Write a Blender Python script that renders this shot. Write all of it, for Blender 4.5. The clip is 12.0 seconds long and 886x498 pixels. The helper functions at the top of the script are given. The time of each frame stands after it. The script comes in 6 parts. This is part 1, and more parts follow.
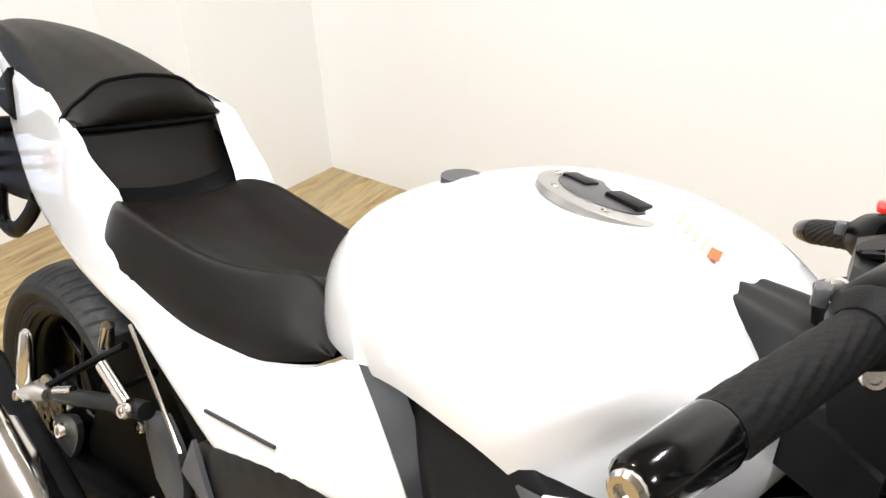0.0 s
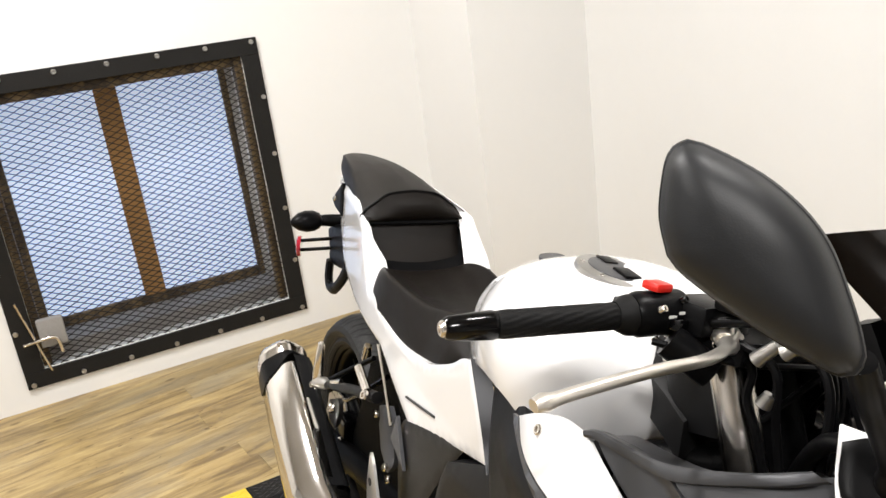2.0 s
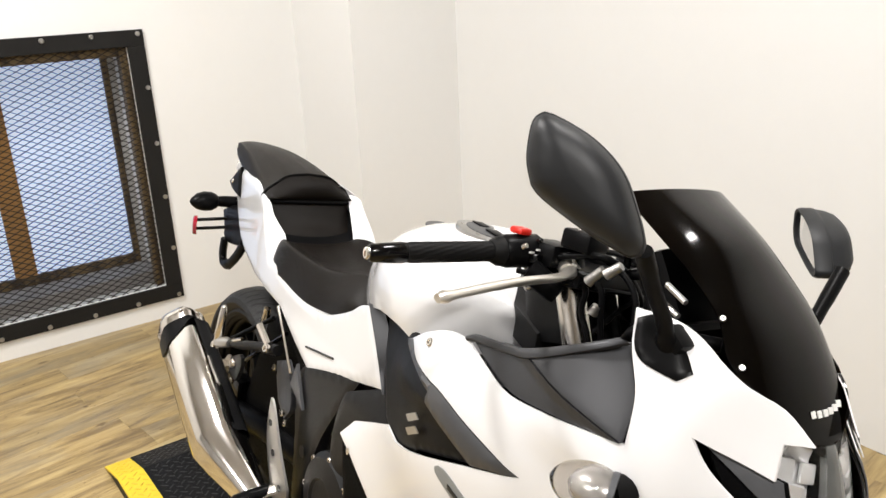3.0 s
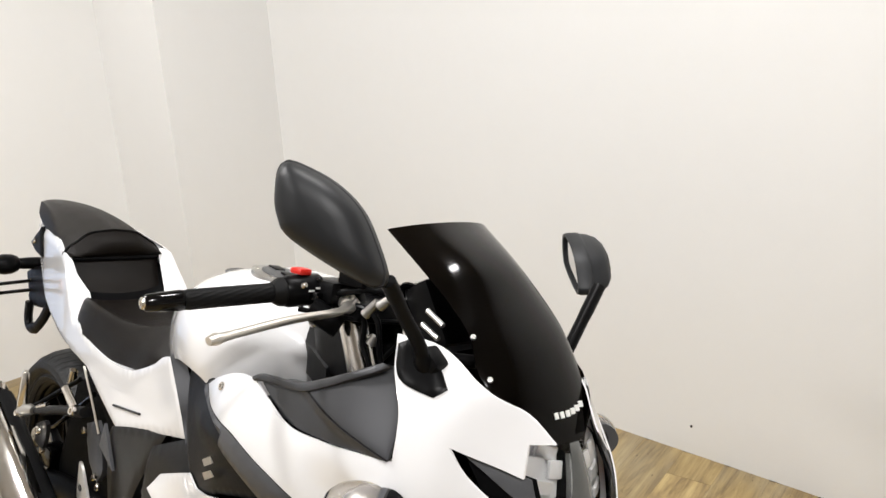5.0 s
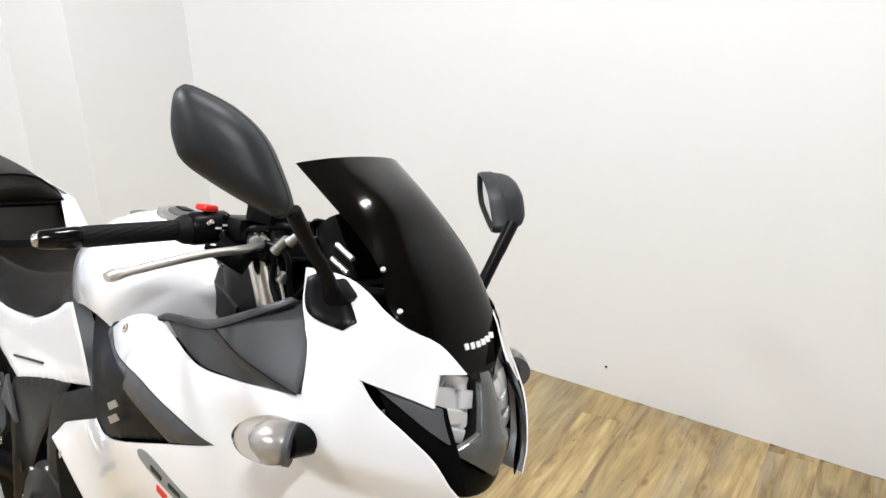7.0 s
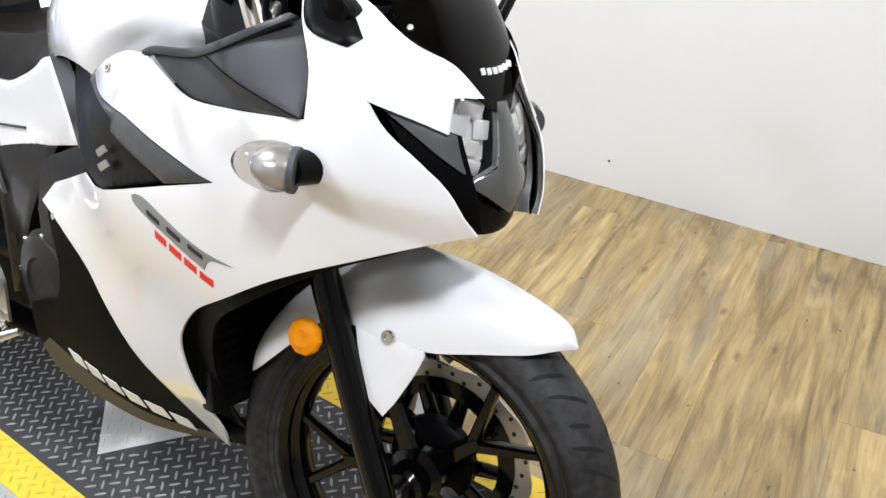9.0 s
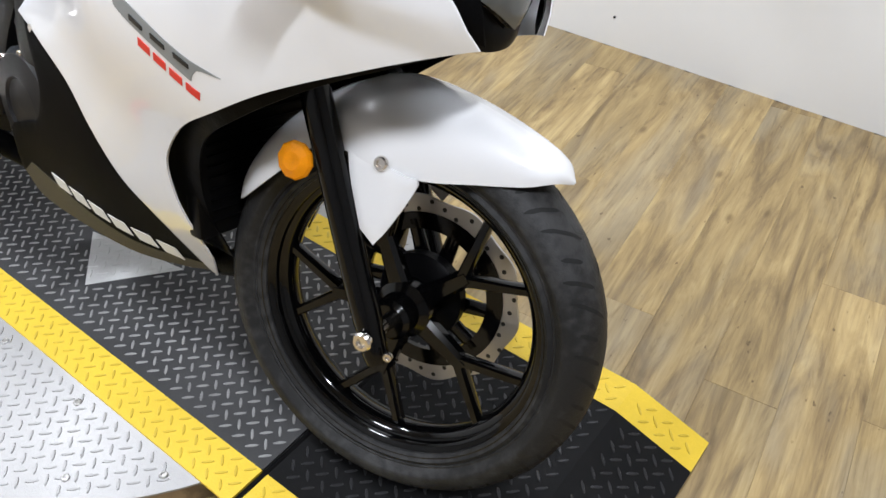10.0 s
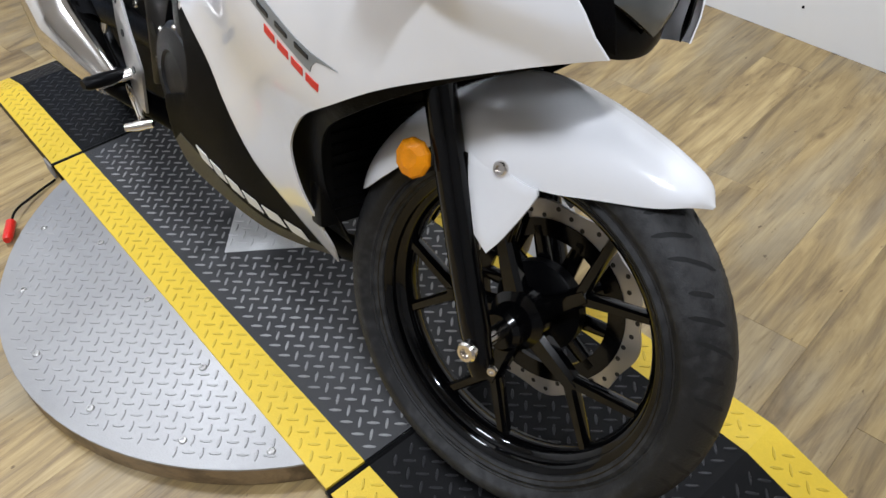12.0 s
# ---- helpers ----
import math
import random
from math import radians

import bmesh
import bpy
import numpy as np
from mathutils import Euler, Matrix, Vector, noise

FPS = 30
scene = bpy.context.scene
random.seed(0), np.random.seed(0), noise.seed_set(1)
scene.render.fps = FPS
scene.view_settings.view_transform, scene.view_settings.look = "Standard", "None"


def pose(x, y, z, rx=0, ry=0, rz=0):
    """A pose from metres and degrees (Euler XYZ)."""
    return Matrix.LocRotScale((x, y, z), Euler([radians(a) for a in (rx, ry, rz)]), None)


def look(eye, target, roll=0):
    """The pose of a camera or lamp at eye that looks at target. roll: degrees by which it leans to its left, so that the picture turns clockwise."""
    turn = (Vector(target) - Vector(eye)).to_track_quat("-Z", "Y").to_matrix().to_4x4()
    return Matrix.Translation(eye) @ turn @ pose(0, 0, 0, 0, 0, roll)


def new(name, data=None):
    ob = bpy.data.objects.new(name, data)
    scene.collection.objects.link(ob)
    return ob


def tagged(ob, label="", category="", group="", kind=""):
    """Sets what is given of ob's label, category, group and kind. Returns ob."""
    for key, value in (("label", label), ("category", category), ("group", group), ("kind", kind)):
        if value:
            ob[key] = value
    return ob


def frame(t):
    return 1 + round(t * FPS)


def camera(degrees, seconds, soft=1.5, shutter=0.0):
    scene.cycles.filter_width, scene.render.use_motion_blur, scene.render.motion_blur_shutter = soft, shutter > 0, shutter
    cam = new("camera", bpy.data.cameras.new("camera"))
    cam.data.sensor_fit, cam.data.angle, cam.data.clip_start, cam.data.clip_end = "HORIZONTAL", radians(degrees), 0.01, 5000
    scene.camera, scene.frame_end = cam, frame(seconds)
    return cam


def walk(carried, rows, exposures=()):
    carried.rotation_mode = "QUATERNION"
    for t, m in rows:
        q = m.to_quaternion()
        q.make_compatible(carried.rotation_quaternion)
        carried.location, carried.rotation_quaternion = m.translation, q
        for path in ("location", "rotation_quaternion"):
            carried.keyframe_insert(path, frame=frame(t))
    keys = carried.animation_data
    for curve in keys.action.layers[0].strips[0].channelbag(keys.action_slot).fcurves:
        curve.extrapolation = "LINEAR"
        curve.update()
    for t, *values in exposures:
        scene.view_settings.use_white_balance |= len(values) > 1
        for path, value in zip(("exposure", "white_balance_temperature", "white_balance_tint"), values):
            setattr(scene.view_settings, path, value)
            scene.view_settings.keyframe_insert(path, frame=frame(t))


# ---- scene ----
cam = camera(57.8, 12.0)
PATH = [
    (0, (-0.27, -0.367, 1.232), (-1.398, 0.946, 0.23), -3.4),
    (0.5, (-0.181, -0.44, 1.219), (-1.546, 0.715, 0.323), -2.0),
    (1, (-0.087, -0.498, 1.288), (-1.656, 0.476, 0.519), -7.3),
    (1.5, (0.089, -0.478, 1.333), (-1.599, 0.38, 0.69), -7.6),
    (2, (0.228, -0.462, 1.33), (-1.488, 0.34, 0.688), -7.4),
    (2.5, (0.321, -0.567, 1.319), (-1.288, 0.409, 0.643), -6.6),
    (2.7, (0.366, -0.634, 1.34), (-1.191, 0.425, 0.666), -3.8),
    (4.3, (0.492, -0.654, 1.353), (-0.966, 0.586, 0.773), -3.5),
    (4.5, (0.502, -0.634, 1.352), (-0.91, 0.66, 0.779), -3.2),
    (5, (0.53, -0.61, 1.355), (-0.788, 0.785, 0.791), -3.3),
    (5.5, (0.549, -0.602, 1.35), (-0.654, 0.888, 0.773), -2.3),
    (6, (0.56, -0.597, 1.344), (-0.581, 0.935, 0.751), -2.0),
    (6.5, (0.552, -0.596, 1.339), (-0.61, 0.907, 0.712), -3.6),
    (7, (0.541, -0.598, 1.327), (-0.615, 0.885, 0.648), -2.1),
    (7.2, (0.539, -0.601, 1.318), (-0.607, 0.873, 0.6), -1.0),
    (8.8, (0.51, -0.602, 1.214), (-0.547, 0.756, 0.195), -1.9),
    (9, (0.51, -0.601, 1.204), (-0.528, 0.736, 0.14), -2.1),
    (9.5, (0.507, -0.606, 1.177), (-0.485, 0.673, 0.003), -1.0),
    (10, (0.51, -0.612, 1.144), (-0.397, 0.589, -0.174), 0.8),
    (10.5, (0.516, -0.608, 1.117), (-0.341, 0.532, -0.284), 1.2),
    (11, (0.519, -0.612, 1.107), (-0.349, 0.496, -0.314), -0.6),
    (11.5, (0.52, -0.619, 1.111), (-0.337, 0.473, -0.329), -0.5),
    (12, (0.499, -0.522, 1.136), (-0.663, 0.375, -0.223), -4.0),
]
EXPOSURES = [(0, 0.30, 6450, 10), (1.0, 0.27, 6550, 10), (1.5, 0.11, 6650, 10), (2.5, 0.03, 6650, 10), (4.3, -0.17, 6600, 10), (6.0, -0.11, 6300, 10), (7.2, 0.02, 6150, 10), (8.8, 0.08, 5970, 10), (10.0, -0.08, 5880, 10), (10.5, -0.30, 5880, 10), (11.0, -0.44, 5880, 10), (11.5, -0.46, 5880, 10), (12.0, -0.34, 5750, 10)]
walk(cam, [(t, look(eye, target, roll)) for t, eye, target, roll in PATH], EXPOSURES)

# ---- light ----
world = bpy.data.worlds.new("world")
scene.world = world
world.use_nodes = True
wn = world.node_tree.nodes
wl = world.node_tree.links
sky = wn.new("ShaderNodeTexSky")
sky.sky_type, sky.sun_disc = "NISHITA", False
sky.sun_elevation, sky.sun_rotation = radians(35), radians(-90)
wl.new(sky.outputs[0], wn["Background"].inputs[0])
wn["Background"].inputs[1].default_value = 0.08

LAMP = 44.0


def area_lamp(name, place, target, sx, sy, power, colour=(1.0, 0.985, 0.975)):
    data = bpy.data.lights.new(name, "AREA")
    data.shape, data.size, data.size_y, data.energy, data.color = "RECTANGLE", sx, sy, power, colour
    ob = new(name, data)
    ob.matrix_world = look(place, target)
    return ob


# ceiling panels of the showroom, and the daylight in the meshed window
for lx, ly, wide, long, power in ((-1.6, -0.6, 0.25, 0.5, 1.45), (-0.15, 0.70, 0.14, 0.4, 0.62), (1.25, -0.75, 0.16, 0.45, 1.45), (-0.75, -2.35, 0.5, 0.5, 1.10)):
    area_lamp("ceiling_lamp", (lx, ly, 2.78), (lx, ly, 0), wide, long, LAMP * power)
area_lamp("daylight", (-3.16, -0.2, 0.66), (0, -0.2, 0.5), 0.8, 0.8, 14, (0.75, 0.86, 1.0))


# ---- materials ----
def mat(name, col, rough=0.5, metal=0.0, coat=0.0, var=0.10, scale=12.0, bump=0.0, bscale=300.0, wear=0.0, spec=0.5, patchy=False):
    """A painted, moulded or metal surface: two scales of tone, uneven gloss and a fine relief."""
    m = bpy.data.materials.new(name)
    m.use_nodes = True
    n, l = m.node_tree.nodes, m.node_tree.links
    b = n["Principled BSDF"]
    geo = n.new("ShaderNodeTexCoord")
    big, fine = n.new("ShaderNodeTexNoise"), n.new("ShaderNodeTexNoise")
    big.inputs["Scale"].default_value, big.inputs["Detail"].default_value = scale, 6
    fine.inputs["Scale"].default_value, fine.inputs["Detail"].default_value = scale * 14, 4
    for t in (big, fine):
        l.new(geo.outputs["Object"], t.inputs["Vector"])
    mix = n.new("ShaderNodeMix")
    mix.data_type = "RGBA"
    mix.inputs["A"].default_value = (*[c * (1 - var) for c in col], 1)
    mix.inputs["B"].default_value = (*[min(1, c * (1 + var)) for c in col], 1)
    add = n.new("ShaderNodeMath")
    add.operation = "MULTIPLY_ADD"
    add.inputs[1].default_value = 0.35
    l.new(fine.outputs["Fac"], add.inputs[0])
    half = n.new("ShaderNodeMath")
    half.operation = "MULTIPLY"
    half.inputs[1].default_value = 0.65
    l.new(big.outputs["Fac"], half.inputs[0])
    l.new(half.outputs[0], add.inputs[2])
    tone = add
    if patchy:
        tone = n.new("ShaderNodeMapRange")
        tone.interpolation_type = "SMOOTHSTEP"
        tone.inputs["From Min"].default_value, tone.inputs["From Max"].default_value = 0.44, 0.62
        l.new(add.outputs[0], tone.inputs["Value"])
    l.new(tone.outputs[0], mix.inputs["Factor"])
    l.new(mix.outputs["Result"], b.inputs["Base Color"])
    rr = n.new("ShaderNodeMapRange")
    rr.inputs["To Min"].default_value, rr.inputs["To Max"].default_value = max(0.02, rough * (0.85 - wear)), min(1, rough * (1.15 + wear))
    l.new(add.outputs[0], rr.inputs["Value"])
    l.new(rr.outputs[0], b.inputs["Roughness"])
    b.inputs["Metallic"].default_value = metal
    b.inputs["Coat Weight"].default_value = coat
    b.inputs["Coat Roughness"].default_value = 0.04
    b.inputs["Specular IOR Level"].default_value = spec
    if bump:
        bt, bn = n.new("ShaderNodeTexNoise"), n.new("ShaderNodeBump")
        bt.inputs["Scale"].default_value, bt.inputs["Detail"].default_value = bscale, 5
        bn.inputs["Strength"].default_value, bn.inputs["Distance"].default_value = bump, 0.002
        l.new(geo.outputs["Object"], bt.inputs["Vector"])
        l.new(bt.outputs["Fac"], bn.inputs["Height"])
        l.new(bn.outputs[0], b.inputs["Normal"])
    return m


def see_through(m, col):
    """Lets a tinted part of the light pass straight through a surface."""
    n, l = m.node_tree.nodes, m.node_tree.links
    clear, both, out = n.new("ShaderNodeBsdfTransparent"), n.new("ShaderNodeAddShader"), n["Material Output"]
    clear.inputs["Color"].default_value = (*col, 1)
    l.new(n["Principled BSDF"].outputs[0], both.inputs[0])
    l.new(clear.outputs[0], both.inputs[1])
    l.new(both.outputs[0], out.inputs["Surface"])


def wood_mat(name, light, dark, across=12.0, along=2.0, axis=1, rough=0.42, tint=0.2):
    """Printed wood: long pale patches on a darker ground, streaks and knots; every board has its own shift and tone."""
    m = bpy.data.materials.new(name)
    m.use_nodes = True
    n, l = m.node_tree.nodes, m.node_tree.links
    b = n["Principled BSDF"]
    tc, mp, info = n.new("ShaderNodeTexCoord"), n.new("ShaderNodeMapping"), n.new("ShaderNodeObjectInfo")
    s = [across] * 3
    s[axis] = along
    mp.inputs["Scale"].default_value = s
    l.new(tc.outputs["Object"], mp.inputs["Vector"])
    off = n.new("ShaderNodeVectorMath")
    off.operation = "MULTIPLY_ADD"
    off.inputs[1].default_value = (1, 1, 1)
    l.new(mp.outputs[0], off.inputs[0])
    spread = n.new("ShaderNodeMath")
    spread.operation = "MULTIPLY"
    spread.inputs[1].default_value = 57.0
    l.new(info.outputs["Random"], spread.inputs[0])
    l.new(spread.outputs[0], off.inputs[2])

    def noise(scale, detail, distort, rough_=0.55):
        t = n.new("ShaderNodeTexNoise")
        t.inputs["Scale"].default_value, t.inputs["Detail"].default_value = scale, detail
        t.inputs["Distortion"].default_value, t.inputs["Roughness"].default_value = distort, rough_
        l.new(off.outputs[0], t.inputs["Vector"])
        return t

    def ramp(src, p0, c0, p1, c1):
        r = n.new("ShaderNodeValToRGB")
        r.color_ramp.elements[0].position, r.color_ramp.elements[1].position = p0, p1
        r.color_ramp.elements[0].color, r.color_ramp.elements[1].color = (*c0, 1), (*c1, 1)
        l.new(src, r.inputs[0])
        return r.outputs[0]

    def times(a, c, f):
        x = n.new("ShaderNodeMix")
        x.data_type, x.blend_type = "RGBA", "MULTIPLY"
        x.inputs["Factor"].default_value = f
        l.new(a, x.inputs["A"])
        l.new(c, x.inputs["B"])
        return x.outputs["Result"]

    patch = noise(0.95, 6, 0.5, 0.6)
    col = ramp(patch.outputs["Fac"], 0.43, dark, 0.54, light)
    fine = noise(6.0, 8, 0.6, 0.75)
    col = times(col, ramp(fine.outputs["Fac"], 0.30, (0.62, 0.60, 0.58), 0.60, (1, 1, 1)), 0.8)
    knot = n.new("ShaderNodeTexVoronoi")
    knot.inputs["Scale"].default_value = 5.0
    shift = n.new("ShaderNodeVectorMath")
    shift.operation = "ADD"
    l.new(tc.outputs["Object"], shift.inputs[0])
    l.new(spread.outputs[0], shift.inputs[1])
    l.new(shift.outputs[0], knot.inputs["Vector"])
    col = times(col, ramp(knot.outputs["Distance"], 0.02, (0.36, 0.31, 0.26), 0.065, (1, 1, 1)), 0.75)
    hsv, val = n.new("ShaderNodeHueSaturation"), n.new("ShaderNodeMapRange")
    val.inputs["To Min"].default_value, val.inputs["To Max"].default_value = 1 - tint * 0.6, 1 + tint * 0.5
    l.new(info.outputs["Random"], val.inputs["Value"])
    l.new(val.outputs[0], hsv.inputs["Value"])
    l.new(col, hsv.inputs["Color"])
    l.new(hsv.outputs[0], b.inputs["Base Color"])
    b.inputs["Roughness"].default_value = rough
    bn = n.new("ShaderNodeBump")
    bn.inputs["Strength"].default_value, bn.inputs["Distance"].default_value = 0.25, 0.001
    l.new(fine.outputs["Fac"], bn.inputs["Height"])
    l.new(bn.outputs[0], b.inputs["Normal"])
    return m


def plank_mat(name):
    """Weathered oak print: golden and grey bands with ragged tips, fine grain, dark flecks and knots; each plank is its own cut."""
    m = bpy.data.materials.new(name)
    m.use_nodes = True
    n, l = m.node_tree.nodes, m.node_tree.links
    b = n["Principled BSDF"]
    tc, info = n.new("ShaderNodeTexCoord"), n.new("ShaderNodeObjectInfo")
    spread = n.new("ShaderNodeMath")
    spread.operation = "MULTIPLY"
    spread.inputs[1].default_value = 83.0
    l.new(info.outputs["Random"], spread.inputs[0])

    def place(sx, sy, seed):
        mp, add = n.new("ShaderNodeMapping"), n.new("ShaderNodeVectorMath")
        mp.inputs["Scale"].default_value, mp.inputs["Location"].default_value = (sx, sy, 1), (seed, seed * 0.7, seed * 1.3)
        l.new(tc.outputs["Object"], mp.inputs["Vector"])
        l.new(mp.outputs[0], add.inputs[0])
        l.new(spread.outputs[0], add.inputs[1])
        return add.outputs[0]

    def noise(sx, sy, seed, detail, distort=0.0, rough=0.55):
        t = n.new("ShaderNodeTexNoise")
        t.inputs["Scale"].default_value, t.inputs["Detail"].default_value = 1.0, detail
        t.inputs["Distortion"].default_value, t.inputs["Roughness"].default_value = distort, rough
        l.new(place(sx, sy, seed), t.inputs["Vector"])
        return t.outputs["Fac"]

    def ramp(src, *stops):
        r = n.new("ShaderNodeValToRGB")
        while len(r.color_ramp.elements) < len(stops):
            r.color_ramp.elements.new(0.5)
        for e, (p, c) in zip(r.color_ramp.elements, stops):
            e.position, e.color = p, (*c, 1)
        l.new(src, r.inputs[0])
        return r.outputs[0]

    def mix(a, c, f, kind="MULTIPLY"):
        x = n.new("ShaderNodeMix")
        x.data_type, x.blend_type = "RGBA", kind
        if isinstance(f, float):
            x.inputs["Factor"].default_value = f
        else:
            l.new(f, x.inputs["Factor"])
        l.new(a, x.inputs["A"])
        l.new(c, x.inputs["B"])
        return x.outputs["Result"]

    band = noise(15, 2.3, 0.0, 5, 1.5, 0.62)
    col = ramp(band, (0.31, (0.185, 0.127, 0.058)), (0.43, (0.285, 0.203, 0.090)), (0.53, (0.385, 0.278, 0.120)), (0.66, (0.470, 0.354, 0.164)))
    grey = ramp(noise(9, 2.2, 11.0, 5, 0.8, 0.6), (0.30, (0.225, 0.185, 0.118)), (0.70, (0.400, 0.342, 0.230)))
    col = mix(col, grey, ramp(noise(5, 1.8, 23.0, 4, 0.6), (0.48, (0, 0, 0)), (0.66, (0.65, 0.65, 0.65))), "MIX")
    streak = noise(34, 3.2, 31.0, 6, 1.6, 0.7)
    col = mix(col, ramp(streak, (0.34, (0.52, 0.47, 0.41)), (0.48, (1, 1, 1))), 0.5)
    grain = noise(150, 4.0, 43.0, 6, 0.4, 0.7)
    col = mix(col, ramp(grain, (0.30, (0.74, 0.72, 0.69)), (0.60, (1.06, 1.06, 1.06))), 0.8)
    fleck = noise(70, 30, 57.0, 2)
    col = mix(col, ramp(fleck, (0.71, (1, 1, 1)), (0.76, (0.30, 0.25, 0.20))), 0.8)
    knot = n.new("ShaderNodeTexVoronoi")
    knot.inputs["Scale"].default_value = 1.0
    l.new(place(9.0, 4.5, 71.0), knot.inputs["Vector"])
    col = mix(col, ramp(knot.outputs["Distance"], (0.05, (0.34, 0.29, 0.24)), (0.11, (1, 1, 1))), 0.7)
    hsv, val = n.new("ShaderNodeHueSaturation"), n.new("ShaderNodeMapRange")
    val.inputs["To Min"].default_value, val.inputs["To Max"].default_value = 0.90, 1.10
    l.new(info.outputs["Random"], val.inputs["Value"])
    l.new(val.outputs[0], hsv.inputs["Value"])
    l.new(col, hsv.inputs["Color"])
    l.new(hsv.outputs[0], b.inputs["Base Color"])
    gloss = n.new("ShaderNodeMapRange")
    gloss.inputs["To Min"].default_value, gloss.inputs["To Max"].default_value = 0.34, 0.52
    l.new(grain, gloss.inputs["Value"])
    l.new(gloss.outputs[0], b.inputs["Roughness"])
    bn = n.new("ShaderNodeBump")
    bn.inputs["Strength"].default_value, bn.inputs["Distance"].default_value = 0.25, 0.001
    l.new(grain, bn.inputs["Height"])
    l.new(bn.outputs[0], b.inputs["Normal"])
    return m


def glass_mat(name, col, rough=0.03, clear=0.9):
    m = bpy.data.materials.new(name)
    m.use_nodes = True
    b = m.node_tree.nodes["Principled BSDF"]
    b.inputs["Base Color"].default_value = (*col, 1)
    b.inputs["Roughness"].default_value = rough
    b.inputs["Transmission Weight"].default_value = clear
    b.inputs["IOR"].default_value = 1.3
    return m


def glow_mat(name, col, strength):
    m = bpy.data.materials.new(name)
    m.use_nodes = True
    b = m.node_tree.nodes["Principled BSDF"]
    b.inputs["Base Color"].default_value = (*col, 1)
    b.inputs["Emission Color"].default_value = (*col, 1)
    b.inputs["Emission Strength"].default_value = strength
    return m


WALL = mat("wall_paint", (0.80, 0.80, 0.79), 0.6, var=0.03, scale=1.6, bump=0.12, bscale=90)
# grey for the unseen ceiling, lowered to weaken the room's bounce
CEIL = mat("fill_cut_ceiling_paint", (0.42, 0.41, 0.40), 0.8, var=0.05, bump=0.1)
# dark tone of the two unseen walls, lowered to cut bounced light
DIMWALL = mat("fill_cut_wall_paint", (0.30, 0.295, 0.29), 0.7, var=0.06, scale=1.6, bump=0.12, bscale=90)
FLOORW = plank_mat("laminate_oak")
GAP = mat("floor_gap", (0.05, 0.035, 0.02), 0.9)
EDGEW = wood_mat("laminate_edge", (0.27, 0.19, 0.10), (0.12, 0.08, 0.04), axis=0)
WHITE = mat("white_lacquer", (0.785, 0.785, 0.795), 0.22, coat=1.0, var=0.012, scale=5)
BLACKP = mat("black_plastic", (0.0034, 0.0034, 0.0037), 0.34, var=0.2, scale=30, bump=0.05, bscale=900, spec=0.09)
BELLY = mat("belly_black_plastic", (0.003, 0.003, 0.003), 0.55, var=0.2, scale=20, bump=0.2, bscale=700, spec=0.03)
SHELLP = mat("satin_shell_plastic", (0.0105, 0.0115, 0.0132), 0.48, var=0.2, scale=30, bump=0.06, bscale=900, spec=0.34)
BLACKG = mat("black_gloss", (0.0016, 0.0016, 0.0018), 0.14, coat=0.0, var=0.2, spec=0.3)
GREYP = mat("grey_metallic_plastic", (0.080, 0.081, 0.086), 0.36, metal=0.5, coat=0.1, var=0.1, scale=40)
DUCTP = mat("duct_grey_plastic", (0.052, 0.053, 0.057), 0.43, metal=0.45, var=0.10, scale=40, bump=0.06, bscale=900, spec=0.35)
PLATEG = mat("plate_grey_paint", (0.070, 0.072, 0.078), 0.48, var=0.15, scale=25, bump=0.1, bscale=600, spec=0.3)
RIMR = mat("satin_rim_black", (0.0014, 0.0014, 0.0015), 0.34, var=0.2, spec=0.08)
SEATV = mat("seat_vinyl", (0.0056, 0.0042, 0.0033), 0.38, var=0.18, scale=25, bump=0.25, bscale=1200, spec=0.13)
RUBBER = mat("tyre_rubber", (0.029, 0.029, 0.0293), 0.48, patchy=True, var=0.42, scale=5, bump=0.35, bscale=350, spec=0.18)
GROOVE = mat("tread_dark", (0.002, 0.002, 0.002), 0.8)
STEEL = mat("brushed_steel", (0.74, 0.70, 0.65), 0.17, metal=1.0, var=0.1, scale=30, wear=0.3)
MUFS = mat("polished_muffler_steel", (0.80, 0.77, 0.73), 0.13, metal=1.0, var=0.08, scale=30, wear=0.2)
GUARDP = mat("guard_dark_plastic", (0.0085, 0.0085, 0.009), 0.40, var=0.15, scale=20, bump=0.12, bscale=800, spec=0.18)
GRIPR = mat("grip_rubber", (0.007, 0.007, 0.0072), 0.5, var=0.2, scale=40, bump=0.2, bscale=900, spec=0.12)
DISC = mat("brake_disc_steel", (0.52, 0.51, 0.50), 0.40, metal=1.0, var=0.15, scale=40, wear=0.2)
ALU = mat("cast_aluminium", (0.55, 0.54, 0.52), 0.34, metal=1.0, var=0.12, scale=30, bump=0.2)
BRASSY = mat("levers_silver", (0.80, 0.76, 0.70), 0.34, metal=0.9, var=0.1)
COVERP = mat("grained_dark_plastic", (0.005, 0.005, 0.0053), 0.42, var=0.15, scale=30, bump=0.1, bscale=900, spec=0.12)
ENGINE = mat("engine_black", (0.0025, 0.0025, 0.0028), 0.4, metal=0.0, var=0.3, scale=20, bump=0.3, spec=0.05)
RED = mat("red_plastic", (0.62, 0.02, 0.012), 0.32, var=0.1)
REDD = mat("red_print", (0.62, 0.03, 0.02), 0.35)
GREYD = mat("grey_print", (0.22, 0.23, 0.23), 0.35)
WHITED = mat("white_print", (0.78, 0.78, 0.76), 0.4, var=0.03)
BLACKD = mat("black_print", (0.012, 0.012, 0.012), 0.4)
SALMON = mat("salmon_print", (0.68, 0.38, 0.28), 0.4)
ORANGED = mat("orange_print", (0.70, 0.11, 0.02), 0.4)
